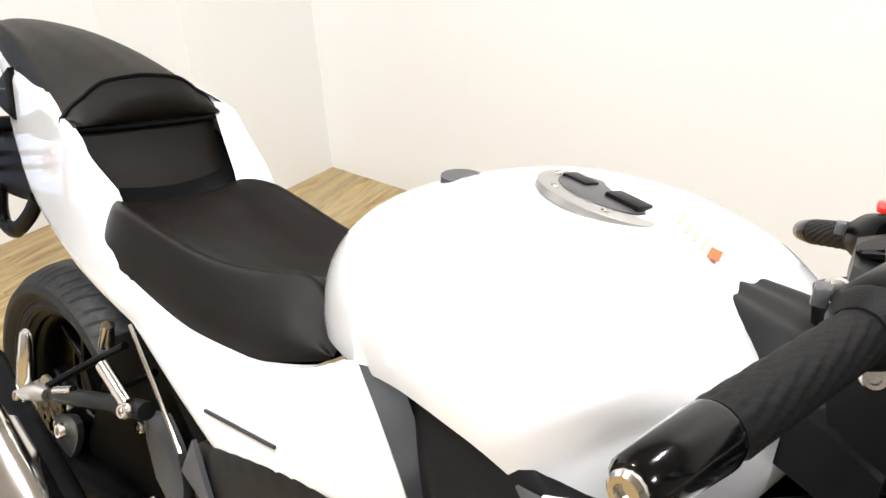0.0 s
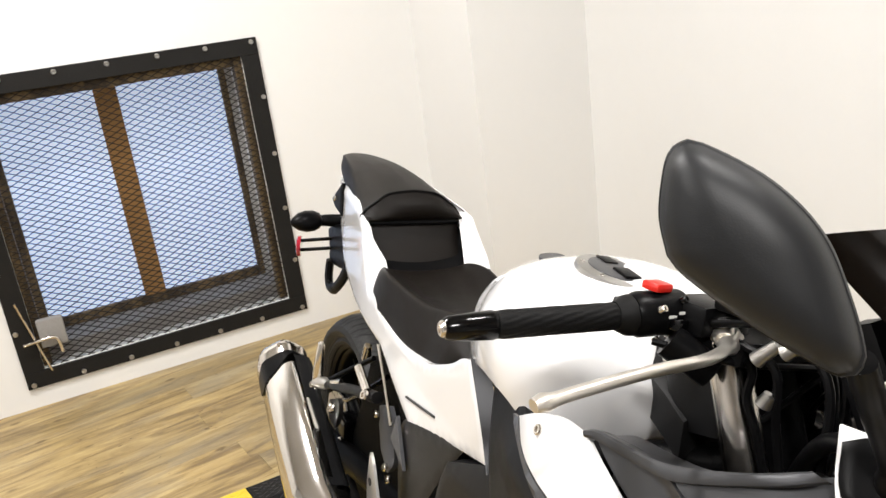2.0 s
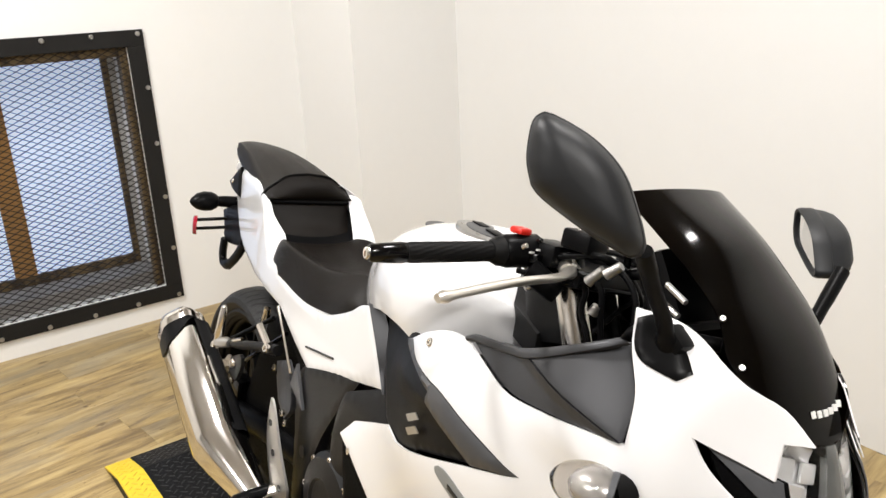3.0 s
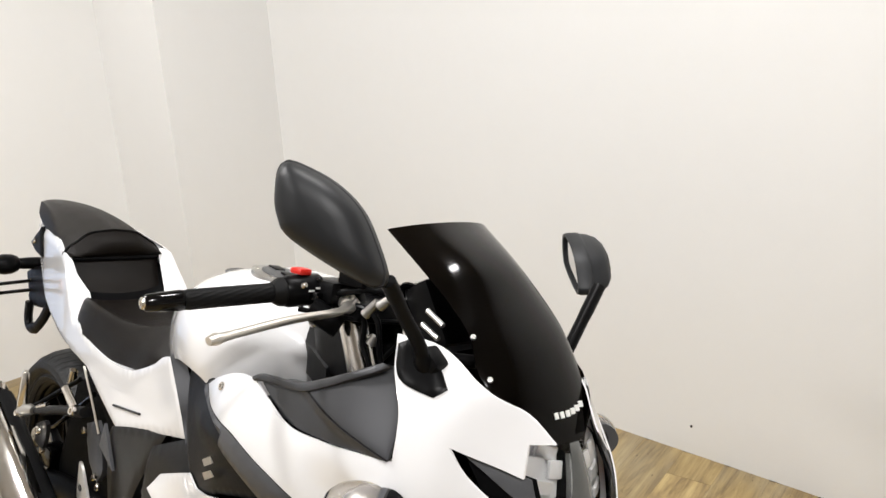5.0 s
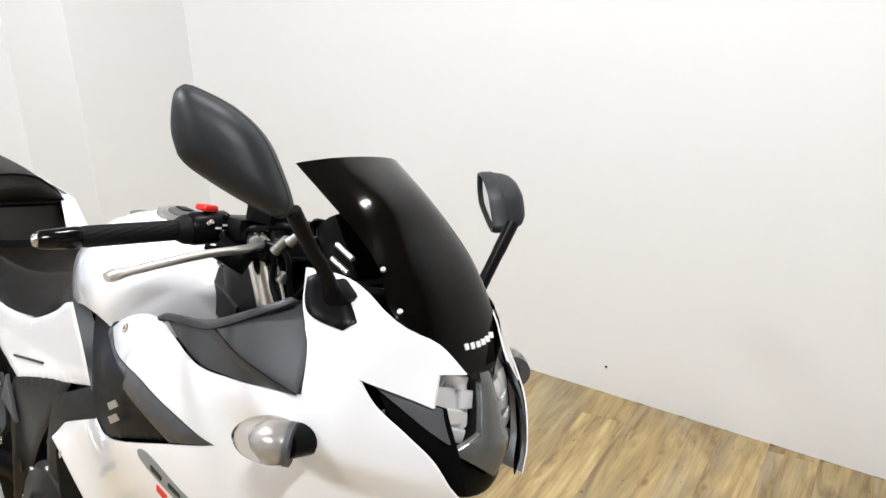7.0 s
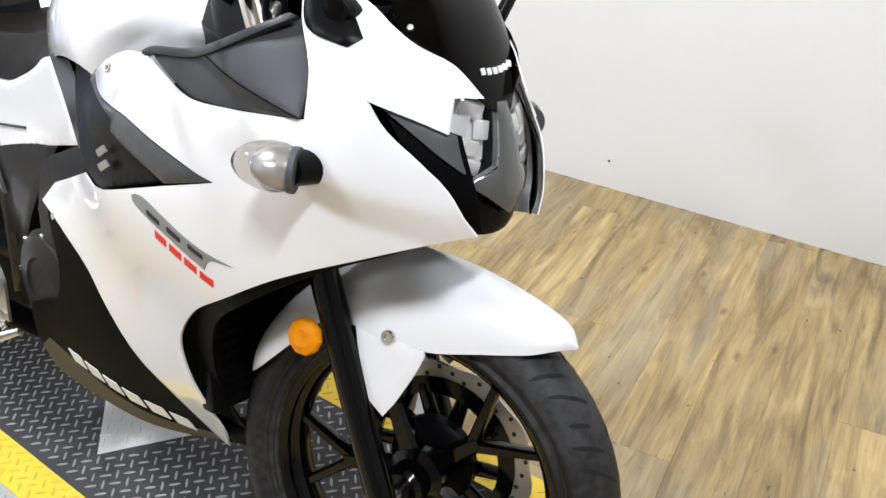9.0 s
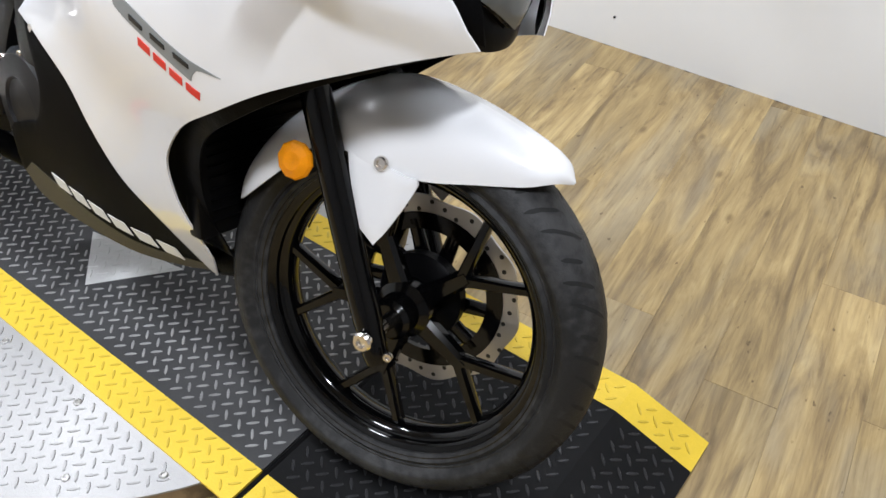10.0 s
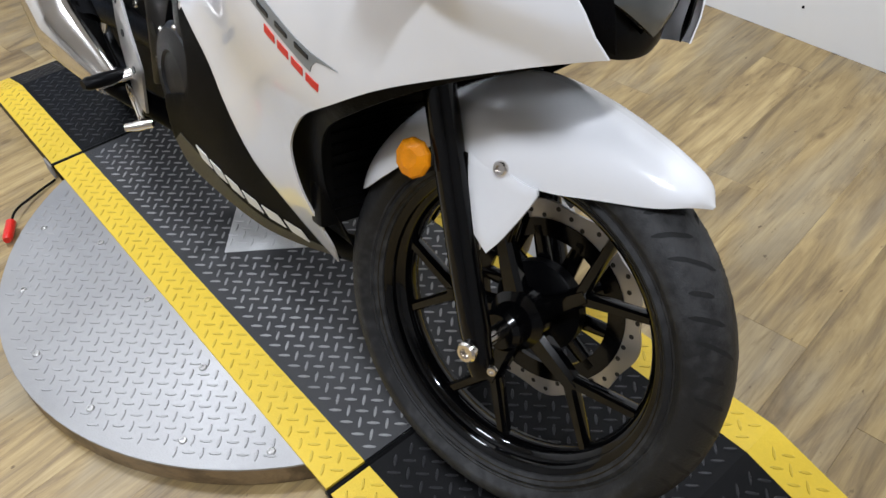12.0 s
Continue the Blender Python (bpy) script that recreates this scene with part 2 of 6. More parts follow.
AMBER = mat("amber_reflector", (0.72, 0.25, 0.0), 0.2, coat=0.1, var=0.35, scale=70, bump=0.5, bscale=400, spec=0.15)
REDLENS = mat("red_reflector", (0.35, 0.012, 0.03), 0.12, coat=1.0, var=0.2, scale=90)
SCREEN = mat("smoked_screen", (0.0010, 0.0007, 0.0005), 0.12, var=0.1, spec=0.15)
see_through(SCREEN, (0.038, 0.027, 0.020))
RIMB = mat("gloss_rim_black", (0.0012, 0.0012, 0.0013), 0.075, coat=0.0, var=0.2, spec=0.38)
LENS = glass_mat("clear_lens", (0.93, 0.93, 0.93), 0.03, 1.0)
INDL = glass_mat("indicator_glass", (0.80, 0.79, 0.78), 0.03, 1.0)
LAMPG = mat("indicator_reflector", (0.46, 0.44, 0.42), 0.22, metal=0.7, var=0.3, scale=55)
SMOKE = mat("smoked_lens", (0.085, 0.088, 0.085), 0.16, coat=0.6, var=0.2, scale=60)
SILVERED = mat("silvered_reflector", (0.86, 0.86, 0.86), 0.38, metal=0.6, var=0.05)
MIRROR = mat("mirror_glass", (0.85, 0.86, 0.87), 0.02, metal=1.0, var=0.01)
FRAMEB = mat("frame_black_steel", (0.013, 0.0125, 0.012), 0.55, metal=0.1, var=0.3, scale=8, bump=0.4, bscale=160, spec=0.2)
MESHB = mat("mesh_steel", (0.020, 0.016, 0.013), 0.55, metal=0.5, var=0.3)
RUSTY = mat("mullion_brown", (0.35, 0.185, 0.055), 0.6, var=0.25, scale=15, bump=0.4)
POST = wood_mat("window_post_wood", (0.20, 0.135, 0.06), (0.06, 0.04, 0.02), axis=2, rough=0.7)
REVEAL = mat("pale_plaster", (0.52, 0.51, 0.49), 0.8, var=0.12, scale=8, bump=0.3, bscale=80)
SILLM = mat("concrete_sill", (0.26, 0.25, 0.24), 0.85, var=0.35, scale=10, bump=0.5, bscale=80)
SKYPANE = glow_mat("frosted_daylight", (0.58, 0.72, 1.0), 0.62)
LANEW = mat("lane_scuffed_paint", (0.043, 0.043, 0.044), 0.46, var=0.45, scale=6, bump=0.3, bscale=500, wear=0.3, spec=0.3)
LANEWT = mat("lane_scuffed_tread", (0.34, 0.34, 0.335), 0.36, metal=0.4, var=0.6, scale=9, wear=0.3, spec=0.4)
# ramp plate: black paint, lowered further with the shade that lies there
LANEB = mat("lane_black_shaded", (0.0075, 0.0075, 0.0078), 0.46, var=0.5, scale=5, bump=0.3, bscale=500, wear=0.3, spec=0.10)
LANEY = mat("lane_yellow_paint", (0.74, 0.52, 0.028), 0.5, var=0.18, scale=8, bump=0.3, wear=0.2)
LANEYT = mat("worn_yellow_tread", (0.62, 0.435, 0.032), 0.40, metal=0.08, var=0.35, scale=10, wear=0.3)
# ramp treads: worn, and darkened by the same painted shade
LANET = mat("lane_worn_shaded_tread", (0.042, 0.042, 0.044), 0.34, metal=0.5, var=0.8, scale=5, wear=0.3, spec=0.4)
TREAD = mat("plate_aluminium", (0.37, 0.365, 0.36), 0.48, metal=0.5, var=0.2, scale=6, bump=0.3, wear=0.2)
# olive of the wooden floor mirrored in the pan's lower edge, as colour
BELLYR = mat("belly_rim_reflection", (0.060, 0.053, 0.036), 0.5, var=0.25, scale=18, bump=0.15, bscale=700, spec=0.2)
BAREP = mat("bare_plate", (0.60, 0.60, 0.59), 0.42, metal=0.2, var=0.2, scale=9, bump=0.3, wear=0.2)
SPRINGY = mat("spring_yellow", (0.70, 0.45, 0.02), 0.4)


# ---- mesh helpers ----
def finish(name, bm, material, parent=None, label="", smooth=True, m=None):
    if m is not None:
        bm.transform(m)
    bmesh.ops.recalc_face_normals(bm, faces=bm.faces)
    me = bpy.data.meshes.new(name)
    bm.to_mesh(me)
    bm.free()
    me.materials.append(material)
    if smooth:
        for p in me.polygons:
            p.use_smooth = True
        me.set_sharp_from_angle(angle=radians(38))
    ob = new(name, me)
    ob.parent = parent
    if label:
        ob["label"] = label
    return ob


part = finish


def empty(name, m=None):
    ob = new(name)
    if m is not None:
        ob.matrix_world = m
    return ob


def box_bm(x0, y0, z0, x1, y1, z1, bevel=0.0):
    bm = bmesh.new()
    bmesh.ops.create_cube(bm, size=1)
    for v in bm.verts:
        v.co = Vector((x0 + (v.co.x + 0.5) * (x1 - x0), y0 + (v.co.y + 0.5) * (y1 - y0), z0 + (v.co.z + 0.5) * (z1 - z0)))
    if bevel:
        bmesh.ops.bevel(bm, geom=bm.edges[:], offset=bevel, segments=2, affect="EDGES", profile=0.6)
    return bm


def loft_bm(rings, caps=True, closed=True):
    """Skins a row of rings that have the same number of points."""
    bm = bmesh.new()
    vs = [[bm.verts.new(p) for p in r] for r in rings]
    k = len(rings[0])
    for a, b in zip(vs, vs[1:]):
        for i in range(k if closed else k - 1):
            j = (i + 1) % k
            bm.faces.new((a[i], a[j], b[j], b[i]))
    if caps and closed:
        bm.faces.new(vs[0][::-1])
        bm.faces.new(vs[-1])
    return bm


def frames(pts):
    pts = [Vector(p) for p in pts]
    out = []
    side = None
    for i, p in enumerate(pts):
        d = (pts[min(i + 1, len(pts) - 1)] - pts[max(i - 1, 0)]).normalized()
        if side is None:
            side = d.cross(Vector((0.13, 0.27, 1))).normalized()
        side = (side - d * side.dot(d)).normalized()
        out.append((p, side, d.cross(side)))
    return out


def tube_bm(pts, radius, n=12, squash=1.0):
    """A tube along pts; radius is one number or one for each point."""
    rs = radius if isinstance(radius, (list, tuple)) else [radius] * len(pts)
    rings = [[p + a * (r * math.cos(2 * math.pi * i / n)) + b * (r * squash * math.sin(2 * math.pi * i / n)) for i in range(n)]
             for (p, a, b), r in zip(frames(pts), rs)]
    return loft_bm(rings)


def curve(pts, steps=8):
    """Catmull-Rom through the points."""
    pts = [Vector(p) for p in pts]
    ext = [pts[0] * 2 - pts[1]] + pts + [pts[-1] * 2 - pts[-2]]
    out = []
    for i in range(1, len(ext) - 2):
        a, b, c, d = ext[i - 1:i + 3]
        for s in range(steps):
            t = s / steps
            out.append(0.5 * (2 * b + (c - a) * t + (2 * a - 5 * b + 4 * c - d) * t * t + (3 * b - a - 3 * c + d) * t ** 3))
    out.append(pts[-1])
    return out


def lathe_bm(profile, n=64, m=None, closed=False):
    """Turns a profile of (radius, y) about the y axis."""
    rings = [[Vector((r * math.cos(2 * math.pi * i / n), y, r * math.sin(2 * math.pi * i / n))) for i in range(n)] for r, y in profile]
    if closed:
        rings.append(rings[0])
    bm = loft_bm(rings, caps=not closed)
    if closed:
        bmesh.ops.remove_doubles(bm, verts=bm.verts, dist=1e-6)
    if m is not None:
        bm.transform(m)
    return bm


def bolt_bm(at, axis, r=0.006, h=0.005):
    """A domed hexagon-socket bolt head."""
    at, axis = Vector(at), Vector(axis).normalized()
    m = Matrix.Translation(at) @ axis.to_track_quat("Y", "Z").to_matrix().to_4x4()
    return lathe_bm([(r, 0), (r, h * 0.6), (r * 0.8, h), (r * 0.5, h), (r * 0.45, h * 0.4), (0.0005, h * 0.4)], 16, m)


# ---- the room ----
XW, YB, XP, YP = -2.885, 1.495, -2.396, 0.98
WY0, WY1, WZ0, WZ1 = -0.68, 0.262, 0.145, 1.135


def joined(name, boxes, material, kind="structure", label="", category=""):
    bm = bmesh.new()
    for b in boxes:
        t = box_bm(*b)
        me = bpy.data.meshes.new("t")
        t.to_mesh(me)
        t.free()
        bm.from_mesh(me)
        bpy.data.meshes.remove(me)
    return tagged(finish(name, bm, material, smooth=False), label, category, "", kind)


joined("wall_north", [(XP, YB, 0, 3.2, YB + 0.15, 2.8)], WALL, label="smooth off-white painted back wall", category="wall")
joined("wall_west", [(XW - 0.35, -3.2, 0, XW, WY0, 2.8), (XW - 0.35, WY1, 0, XW, YP, 2.8), (XW - 0.35, WY0, 0, XW, WY1, WZ0), (XW - 0.35, WY0, WZ1, XW, WY1, 2.8)],
       WALL, label="off-white painted wall with a meshed window", category="wall")
joined("wall_pilaster", [(XW - 0.35, YP, 0, XP, YB + 0.15, 2.8)], WALL, label="boxed-out off-white corner of the wall", category="wall")
# unseen walls, added dark so that black parts reflect less light
joined("wall_south", [(XW, -3.35, 0, 3.2, -3.2, 2.8)], DIMWALL, label="unseen wall, toned dark to cut fill light", category="wall")
joined("wall_east", [(3.2, -3.35, 0, 3.35, YB + 0.15, 2.8)], DIMWALL, label="unseen wall, toned dark to cut fill light", category="wall")
# ceiling out of view, kept grey to deepen contrast
joined("ceiling", [(XW - 0.35, -3.35, 2.8, 3.35, YB + 0.15, 2.9)], CEIL, label="unseen ceiling, toned grey to cut fill light", category="ceiling")
floor = joined("floor", [(XW - 0.35, -3.35, -0.08, 3.35, YB + 0.15, -0.012)], GAP, label="oak-look laminate plank floor", category="floor")
tagged(finish("nail_hole", bolt_bm((-0.452, YB, 0.093), (0, -1, 0), 0.004, 0.002), BLACKP), "small dark nail head in the wall", "nail")

# ---- the meshed window ----
window = tagged(empty("window_1"), "recessed window behind black steel frame and expanded metal mesh", "window", "", "structure")
FX = XW + 0.014


def strip(name, y0, z0, y1, z1, x0=XW + 0.001, x1=FX, material=FRAMEB, bevel=0.002, parent=window, label=""):
    return part(name, box_bm(x0, y0, z0, x1, y1, z1, bevel), material, parent, label, smooth=False)


OY0, OY1, OZ0, OZ1 = WY0 - 0.07, WY1 + 0.066, WZ0 - 0.064, WZ1 + 0.062
strip("frame_strip", OY0, OZ1 - 0.062, OY1, OZ1, label="flat black steel strip with screws")
strip("frame_strip", OY0, OZ0, OY1, OZ0 + 0.062)
strip("frame_strip", OY0, OZ0 + 0.0625, OY0 + 0.07, OZ1 - 0.0625)
strip("frame_strip", OY1 - 0.066, OZ0 + 0.0625, OY1, OZ1 - 0.0625)
for i in range(7):
    f = 0.02 + 0.96 * i / 6
    for z in (OZ0 + 0.014, OZ1 - 0.016):
        part("screw", bolt_bm((FX, OY0 + f * (OY1 - OY0), z), (1, 0, 0), 0.0095, 0.006), ALU, window)
for i in range(1, 5):
    f = i / 5
    for y in (OY0 + 0.014, OY1 - 0.014):
        part("screw", bolt_bm((FX, y, OZ0 + f * (OZ1 - OZ0)), (1, 0, 0), 0.0095, 0.006), ALU, window)

# expanded metal: rows of zigzag strands that touch at their crests
bm = bmesh.new()
PITCH, RISE = 0.047, 0.0058
rows = int((WZ1 - WZ0) / (2 * RISE))
cols = int((WY1 - WY0) / (PITCH / 2)) + 1
sx, sz = 0.0017, 0.0016
for r in range(rows + 1):
    zc = WZ0 + 2 * RISE * r
    prev = None
    for c in range(cols + 1):
        up = (c + r) % 2
        y, z = WY0 + c * PITCH / 2, zc + (RISE if up else -RISE)
        ring = [bm.verts.new((XW - 0.006 + a * sx + (0.002 if up else -0.002), y, z + b * sz)) for a, b in ((-1, -1), (1, -1), (1, 1), (-1, 1))]
        if prev:
            for i in range(4):
                j = (i + 1) % 4
                bm.faces.new((prev[i], prev[j], ring[j], ring[i]))
        prev = ring
tagged(finish("wire_mesh", bm, MESHB, window, smooth=False), "dark expanded steel mesh with lozenge openings", "", "", "stuff")

DX = XW - 0.225
for y0, y1, lab in ((WY0, WY0 + 0.03, "worn brown timber post"), (WY1 - 0.030, WY1, "worn brown timber post")):
    strip("post", y0, WZ0 + 0.002, y1, WZ1, XW - 0.06, XW - 0.012, POST, 0.004, label=lab)
strip("lintel", WY0 + 0.031, WZ1 - 0.035, WY1 - 0.031, WZ1, XW - 0.06, XW - 0.012, POST, 0.003)
strip("window_sill", WY0, WZ0 - 0.004, WY1, WZ0 + 0.055, DX - 0.01, XW - 0.065, SILLM, 0.006, label="dusty grey concrete sill")
strip("reveal", WY1 - 0.0245, WZ0 + 0.056, WY1 + 0.01, WZ1 + 0.01, DX - 0.03, DX + 0.003, REVEAL, 0.0, label="pale grey plaster reveal")
for y0, y1 in ((WY0 - 0.01, WY0 + 0.05), (WY1 - 0.05, WY1 - 0.025)):
    strip("jamb", y0, WZ0 + 0.056, y1, WZ1 + 0.01, DX - 0.03, DX, POST, 0.003)
strip("rail", WY0 + 0.051, WZ0 + 0.056, WY1 - 0.051, WZ0 + 0.096, DX - 0.03, DX, POST, 0.003)
strip("rail", WY0 + 0.051, WZ1 - 0.04, WY1 - 0.051, WZ1 + 0.01, DX - 0.03, DX, POST, 0.003)
strip("mullion", -0.263, WZ0 + 0.0965, -0.181, WZ1 - 0.0405, DX - 0.03, DX + 0.004, RUSTY, 0.003, label="rust-brown wooden mullion")
for y0, y1 in ((WY0 + 0.051, -0.2635), (-0.1805, WY1 - 0.051)):
    strip("pane", y0, WZ0 + 0.0965, y1, WZ1 - 0.0405, DX - 0.024, DX - 0.018, SKYPANE, 0.0, label="frosted pane bright with bluish daylight")
latch = tagged(empty("window_latch"), "grey latch box with a bent bright steel handle on the window", "latch")
part("box", box_bm(XW - 0.004, -0.665, 0.23, XW + 0.03, -0.575, 0.335, 0.008), SILLM, latch)
part("handle", tube_bm(curve([(XW + 0.04, -0.72, 0.262), (XW + 0.045, -0.67, 0.268), (XW + 0.045, -0.618, 0.268), (XW + 0.045, -0.605, 0.245), (XW + 0.045, -0.603, 0.205)], 5), 0.006, 10), STEEL, latch, "bent bright steel rod")
part("rod", tube_bm([(XW + 0.03, -0.71, 0.42), (XW + 0.03, -0.655, 0.14)], 0.004, 8), STEEL, latch)

# ---- the turntable and its ramps ----
TX, TY, TR, TOP = -0.706, 0.02, 0.585, 0.05
LY0, LY1, STRIPE = -0.282, 0.306, 0.072
J0, J1 = -1.274, -0.138
table = tagged(empty("turntable"), "round diamond-plate turntable with a black and yellow painted lane", "turntable")
part("drum", lathe_bm([(TR - 0.004, 0.001), (TR, 0.004), (TR, TOP - 0.006)], 96, pose(TX, TY, 0, 90)), EDGEW, table, "brown wood-look rim of the turntable")
part("top_plate", lathe_bm([(0.001, TOP - 0.006), (TR - 0.002, TOP - 0.006), (TR + 0.001, TOP - 0.005), (TR + 0.001, TOP - 0.001), (TR - 0.001, TOP)], 96, pose(TX, TY, 0, 90)), TREAD, table, "bare aluminium diamond plate")


def lozenges(name, inside, z_of, material, x0, x1, y0, y1, parent, step=0.0315, long=0.0128, wide=0.0031, high=0.0013):
    """Raised lens-shaped treads: one slant on a square grid, the other slant in the middle of its cells."""
    bm = bmesh.new()
    x0, y0 = math.floor(x0 / step) * step, math.floor(y0 / step) * step
    nx, ny = int((x1 - x0) / step), int((y1 - y0) / step)
    for i in range(nx + 2):
        for j in range(ny + 2):
            for half, turn in ((0.0, 45), (0.5, -45)):
                x, y = x0 + (i + half) * step, y0 + (j + half) * step
                if not inside(x, y):
                    continue
                ca, sa = math.cos(radians(turn)), math.sin(radians(turn))
                base, top = [], []
                for k in range(10):
                    t = 2 * math.pi * k / 10
                    u, v = long * math.cos(t), wide * math.sin(t)
                    for s, ring, h in ((1.0, base, -0.0008), (0.66, top, high)):
                        px, py = x + s * (u * ca - v * sa), y + s * (u * sa + v * ca)
                        ring.append(bm.verts.new((px, py, z_of(px) + h)))
                for k in range(10):
                    n = (k + 1) % 10
                    bm.faces.new((base[k], base[n], top[n], top[k]))
                bm.faces.new(top)
    return tagged(finish(name, bm, material, parent), "", "", "", "stuff")


FLAT = lambda x: TOP + 0.004
on_disc = lambda x, y, r=TR - 0.02: (x - TX) ** 2 + (y - TY) ** 2 < r * r
lozenges("tread", lambda x, y: on_disc(x, y) and (y < LY0 - 0.012 or y > LY1 + 0.012), lambda x: TOP, TREAD, TX - TR, TX + TR, TY - TR, TY + TR, table)


def slab(name, x0, x1, y0, y1, z_of, material, parent, label="", thick=0.006, n=1):
    """A plate that follows z_of along x."""
    rings = []
    for i in range(n + 1):
        x = x0 + (x1 - x0) * i / n
        z = z_of(x)
        rings.append([Vector((x, y0, z - thick)), Vector((x, y1, z - thick)), Vector((x, y1, z)), Vector((x, y0, z))])
    return part(name, loft_bm(rings), material, parent, label, smooth=False)


def lane(parent, x0, x1, z_of, n, bare=False):
    slab("lane_plate", x0, x1, LY0 + STRIPE + 0.0005, LY1 - STRIPE - 0.0005, z_of, LANEW if bare else LANEB, parent, "worn black painted diamond plate with shade in its colour" if bare else "black painted diamond plate with shade in its colour", n=n)
    for a, b in ((LY0, LY0 + STRIPE), (LY1 - STRIPE, LY1)):
        slab("stripe", x0, x1, a, b, z_of, LANEY, parent, "yellow painted edge stripe", n=n)
        lozenges("stripe_tread", lambda x, y: a + 0.008 < y < b - 0.008 and x0 + 0.014 < x < x1 - 0.014, z_of, LANEYT, x0, x1, a, b, parent)
    lozenges("lane_tread", lambda x, y: LY0 + STRIPE + 0.01 < y < LY1 - STRIPE - 0.01 and x0 + 0.014 < x < x1 - 0.014 and not (bare and bare_patch(x, y)), z_of, LANEWT if bare else LANET, x0, x1, LY0, LY1, parent)


TA, TB, TC = Vector((-0.722, -0.135)), Vector((-0.607, 0.012)), Vector((-0.85, -0.03))


def bare_patch(x, y, grow=0.012):
    p = Vector((x, y))
    c = (TA + TB + TC) / 3
    s = 0
    for a, b in ((TA, TB), (TB, TC), (TC, TA)):
        a, b = a + (a - c).normalized() * grow, b + (b - c).normalized() * grow
        s += 1 if (b - a).cross(p - a) > 0 else -1
    return abs(s) == 3


lane(table, J0 + 0.004, J1 - 0.004, FLAT, 1, True)
bm = bmesh.new()
lo = [bm.verts.new((*p, FLAT(0) - 0.001)) for p in (TA, TB, TC)]
hi = [bm.verts.new((*p, FLAT(0) + 0.0012)) for p in (TA, TB, TC)]
for i in range(3):
    bm.faces.new((lo[i], lo[(i + 1) % 3], hi[(i + 1) % 3], hi[i]))
bm.faces.new(hi)
part("bare_triangle", bm, BAREP, table, "unpainted bright triangle of diamond plate", smooth=False)
lozenges("bare_tread", lambda x, y: bare_patch(x, y, -0.008), lambda x: FLAT(0) + 0.0018, BAREP, -0.86, -0.6, -0.14, 0.02, table)
for a in range(18):
    x, y = TX + (TR - 0.045) * math.cos(radians(20 * a + 8)), TY + (TR - 0.045) * math.sin(radians(20 * a + 8))
    if y < LY0 - 0.02 or y > LY1 + 0.02:
        part("screw", bolt_bm((x, y, TOP), (0, 0, 1), 0.007, 0.003), ALU, table)
for x in (-0.935, -0.712, -0.487, -0.258):
    part("screw", bolt_bm((x, -0.309, TOP), (0, 0, 1), 0.007, 0.003), ALU, table)


def ramp(x0, xb, x1):
    """An end of the lane: level as far as xb, then down to the floor at x1."""
    z_of = lambda x: TOP + 0.004 - (TOP - 0.006) * max(0.0, min(1.0, (x - xb) / (x1 - xb)))
    r = tagged(empty("ramp"), "black diamond-plate ramp with yellow edge stripes, hinged to the turntable", "ramp", "ends of the lane")
    for a, b in ((x0, xb), (xb, x1)):
        lo, hi = min(a, b), max(a, b)
        lane(r, lo, hi, z_of, 2)
    for y in (LY0 + 0.004, LY1 - 0.024):
        rings = [[Vector((x, y, 0.001)), Vector((x, y + 0.02, 0.001)), Vector((x, y + 0.02, max(0.003, z_of(x) - 0.0065))), Vector((x, y, max(0.003, z_of(x) - 0.0065)))] for x in (x0, xb, x1 - math.copysign(0.02, x1 - x0))]
        part("side_rail", loft_bm(rings), FRAMEB, r, smooth=False)
    xg = (x0 + (J1 if x0 > TX else J0)) / 2
    part("hinge", tube_bm([(xg, LY0 - 0.004, TOP - 0.002), (xg, LY1 + 0.004, TOP - 0.002)], 0.0075, 12), BLACKP, r, "black hinge rod in the joint")
    part("bracket", box_bm(x0 + (0.012 if x0 > TX else -0.06), LY0 - 0.006, 0.006, x0 + (0.06 if x0 > TX else -0.012), LY0 - 0.001, 0.04, 0.001), SILLM, r, "scuffed grey hinge bracket", smooth=False)
    return r


ramp(J1 + 0.008, 0.24, 0.385)
ramp(J0 - 0.008, -1.70, -1.855)
peg = tagged(empty("release_lever"), "small red-gripped release lever on a thin cable", "lever")
part("grip", tube_bm(curve([(-1.185, -0.425, 0.018), (-1.16, -0.437, 0.018), (-1.13, -0.452, 0.018)], 4), [0.011] * 8 + [0.008], 12), RED, peg, "red rubber grip")
part("shaft", tube_bm(curve([(-1.19, -0.423, 0.018), (-1.22, -0.40, 0.02), (-1.26, -0.35, 0.01), (-1.29, -0.29, 0.006)], 6), 0.003, 8), BLACKP, peg)

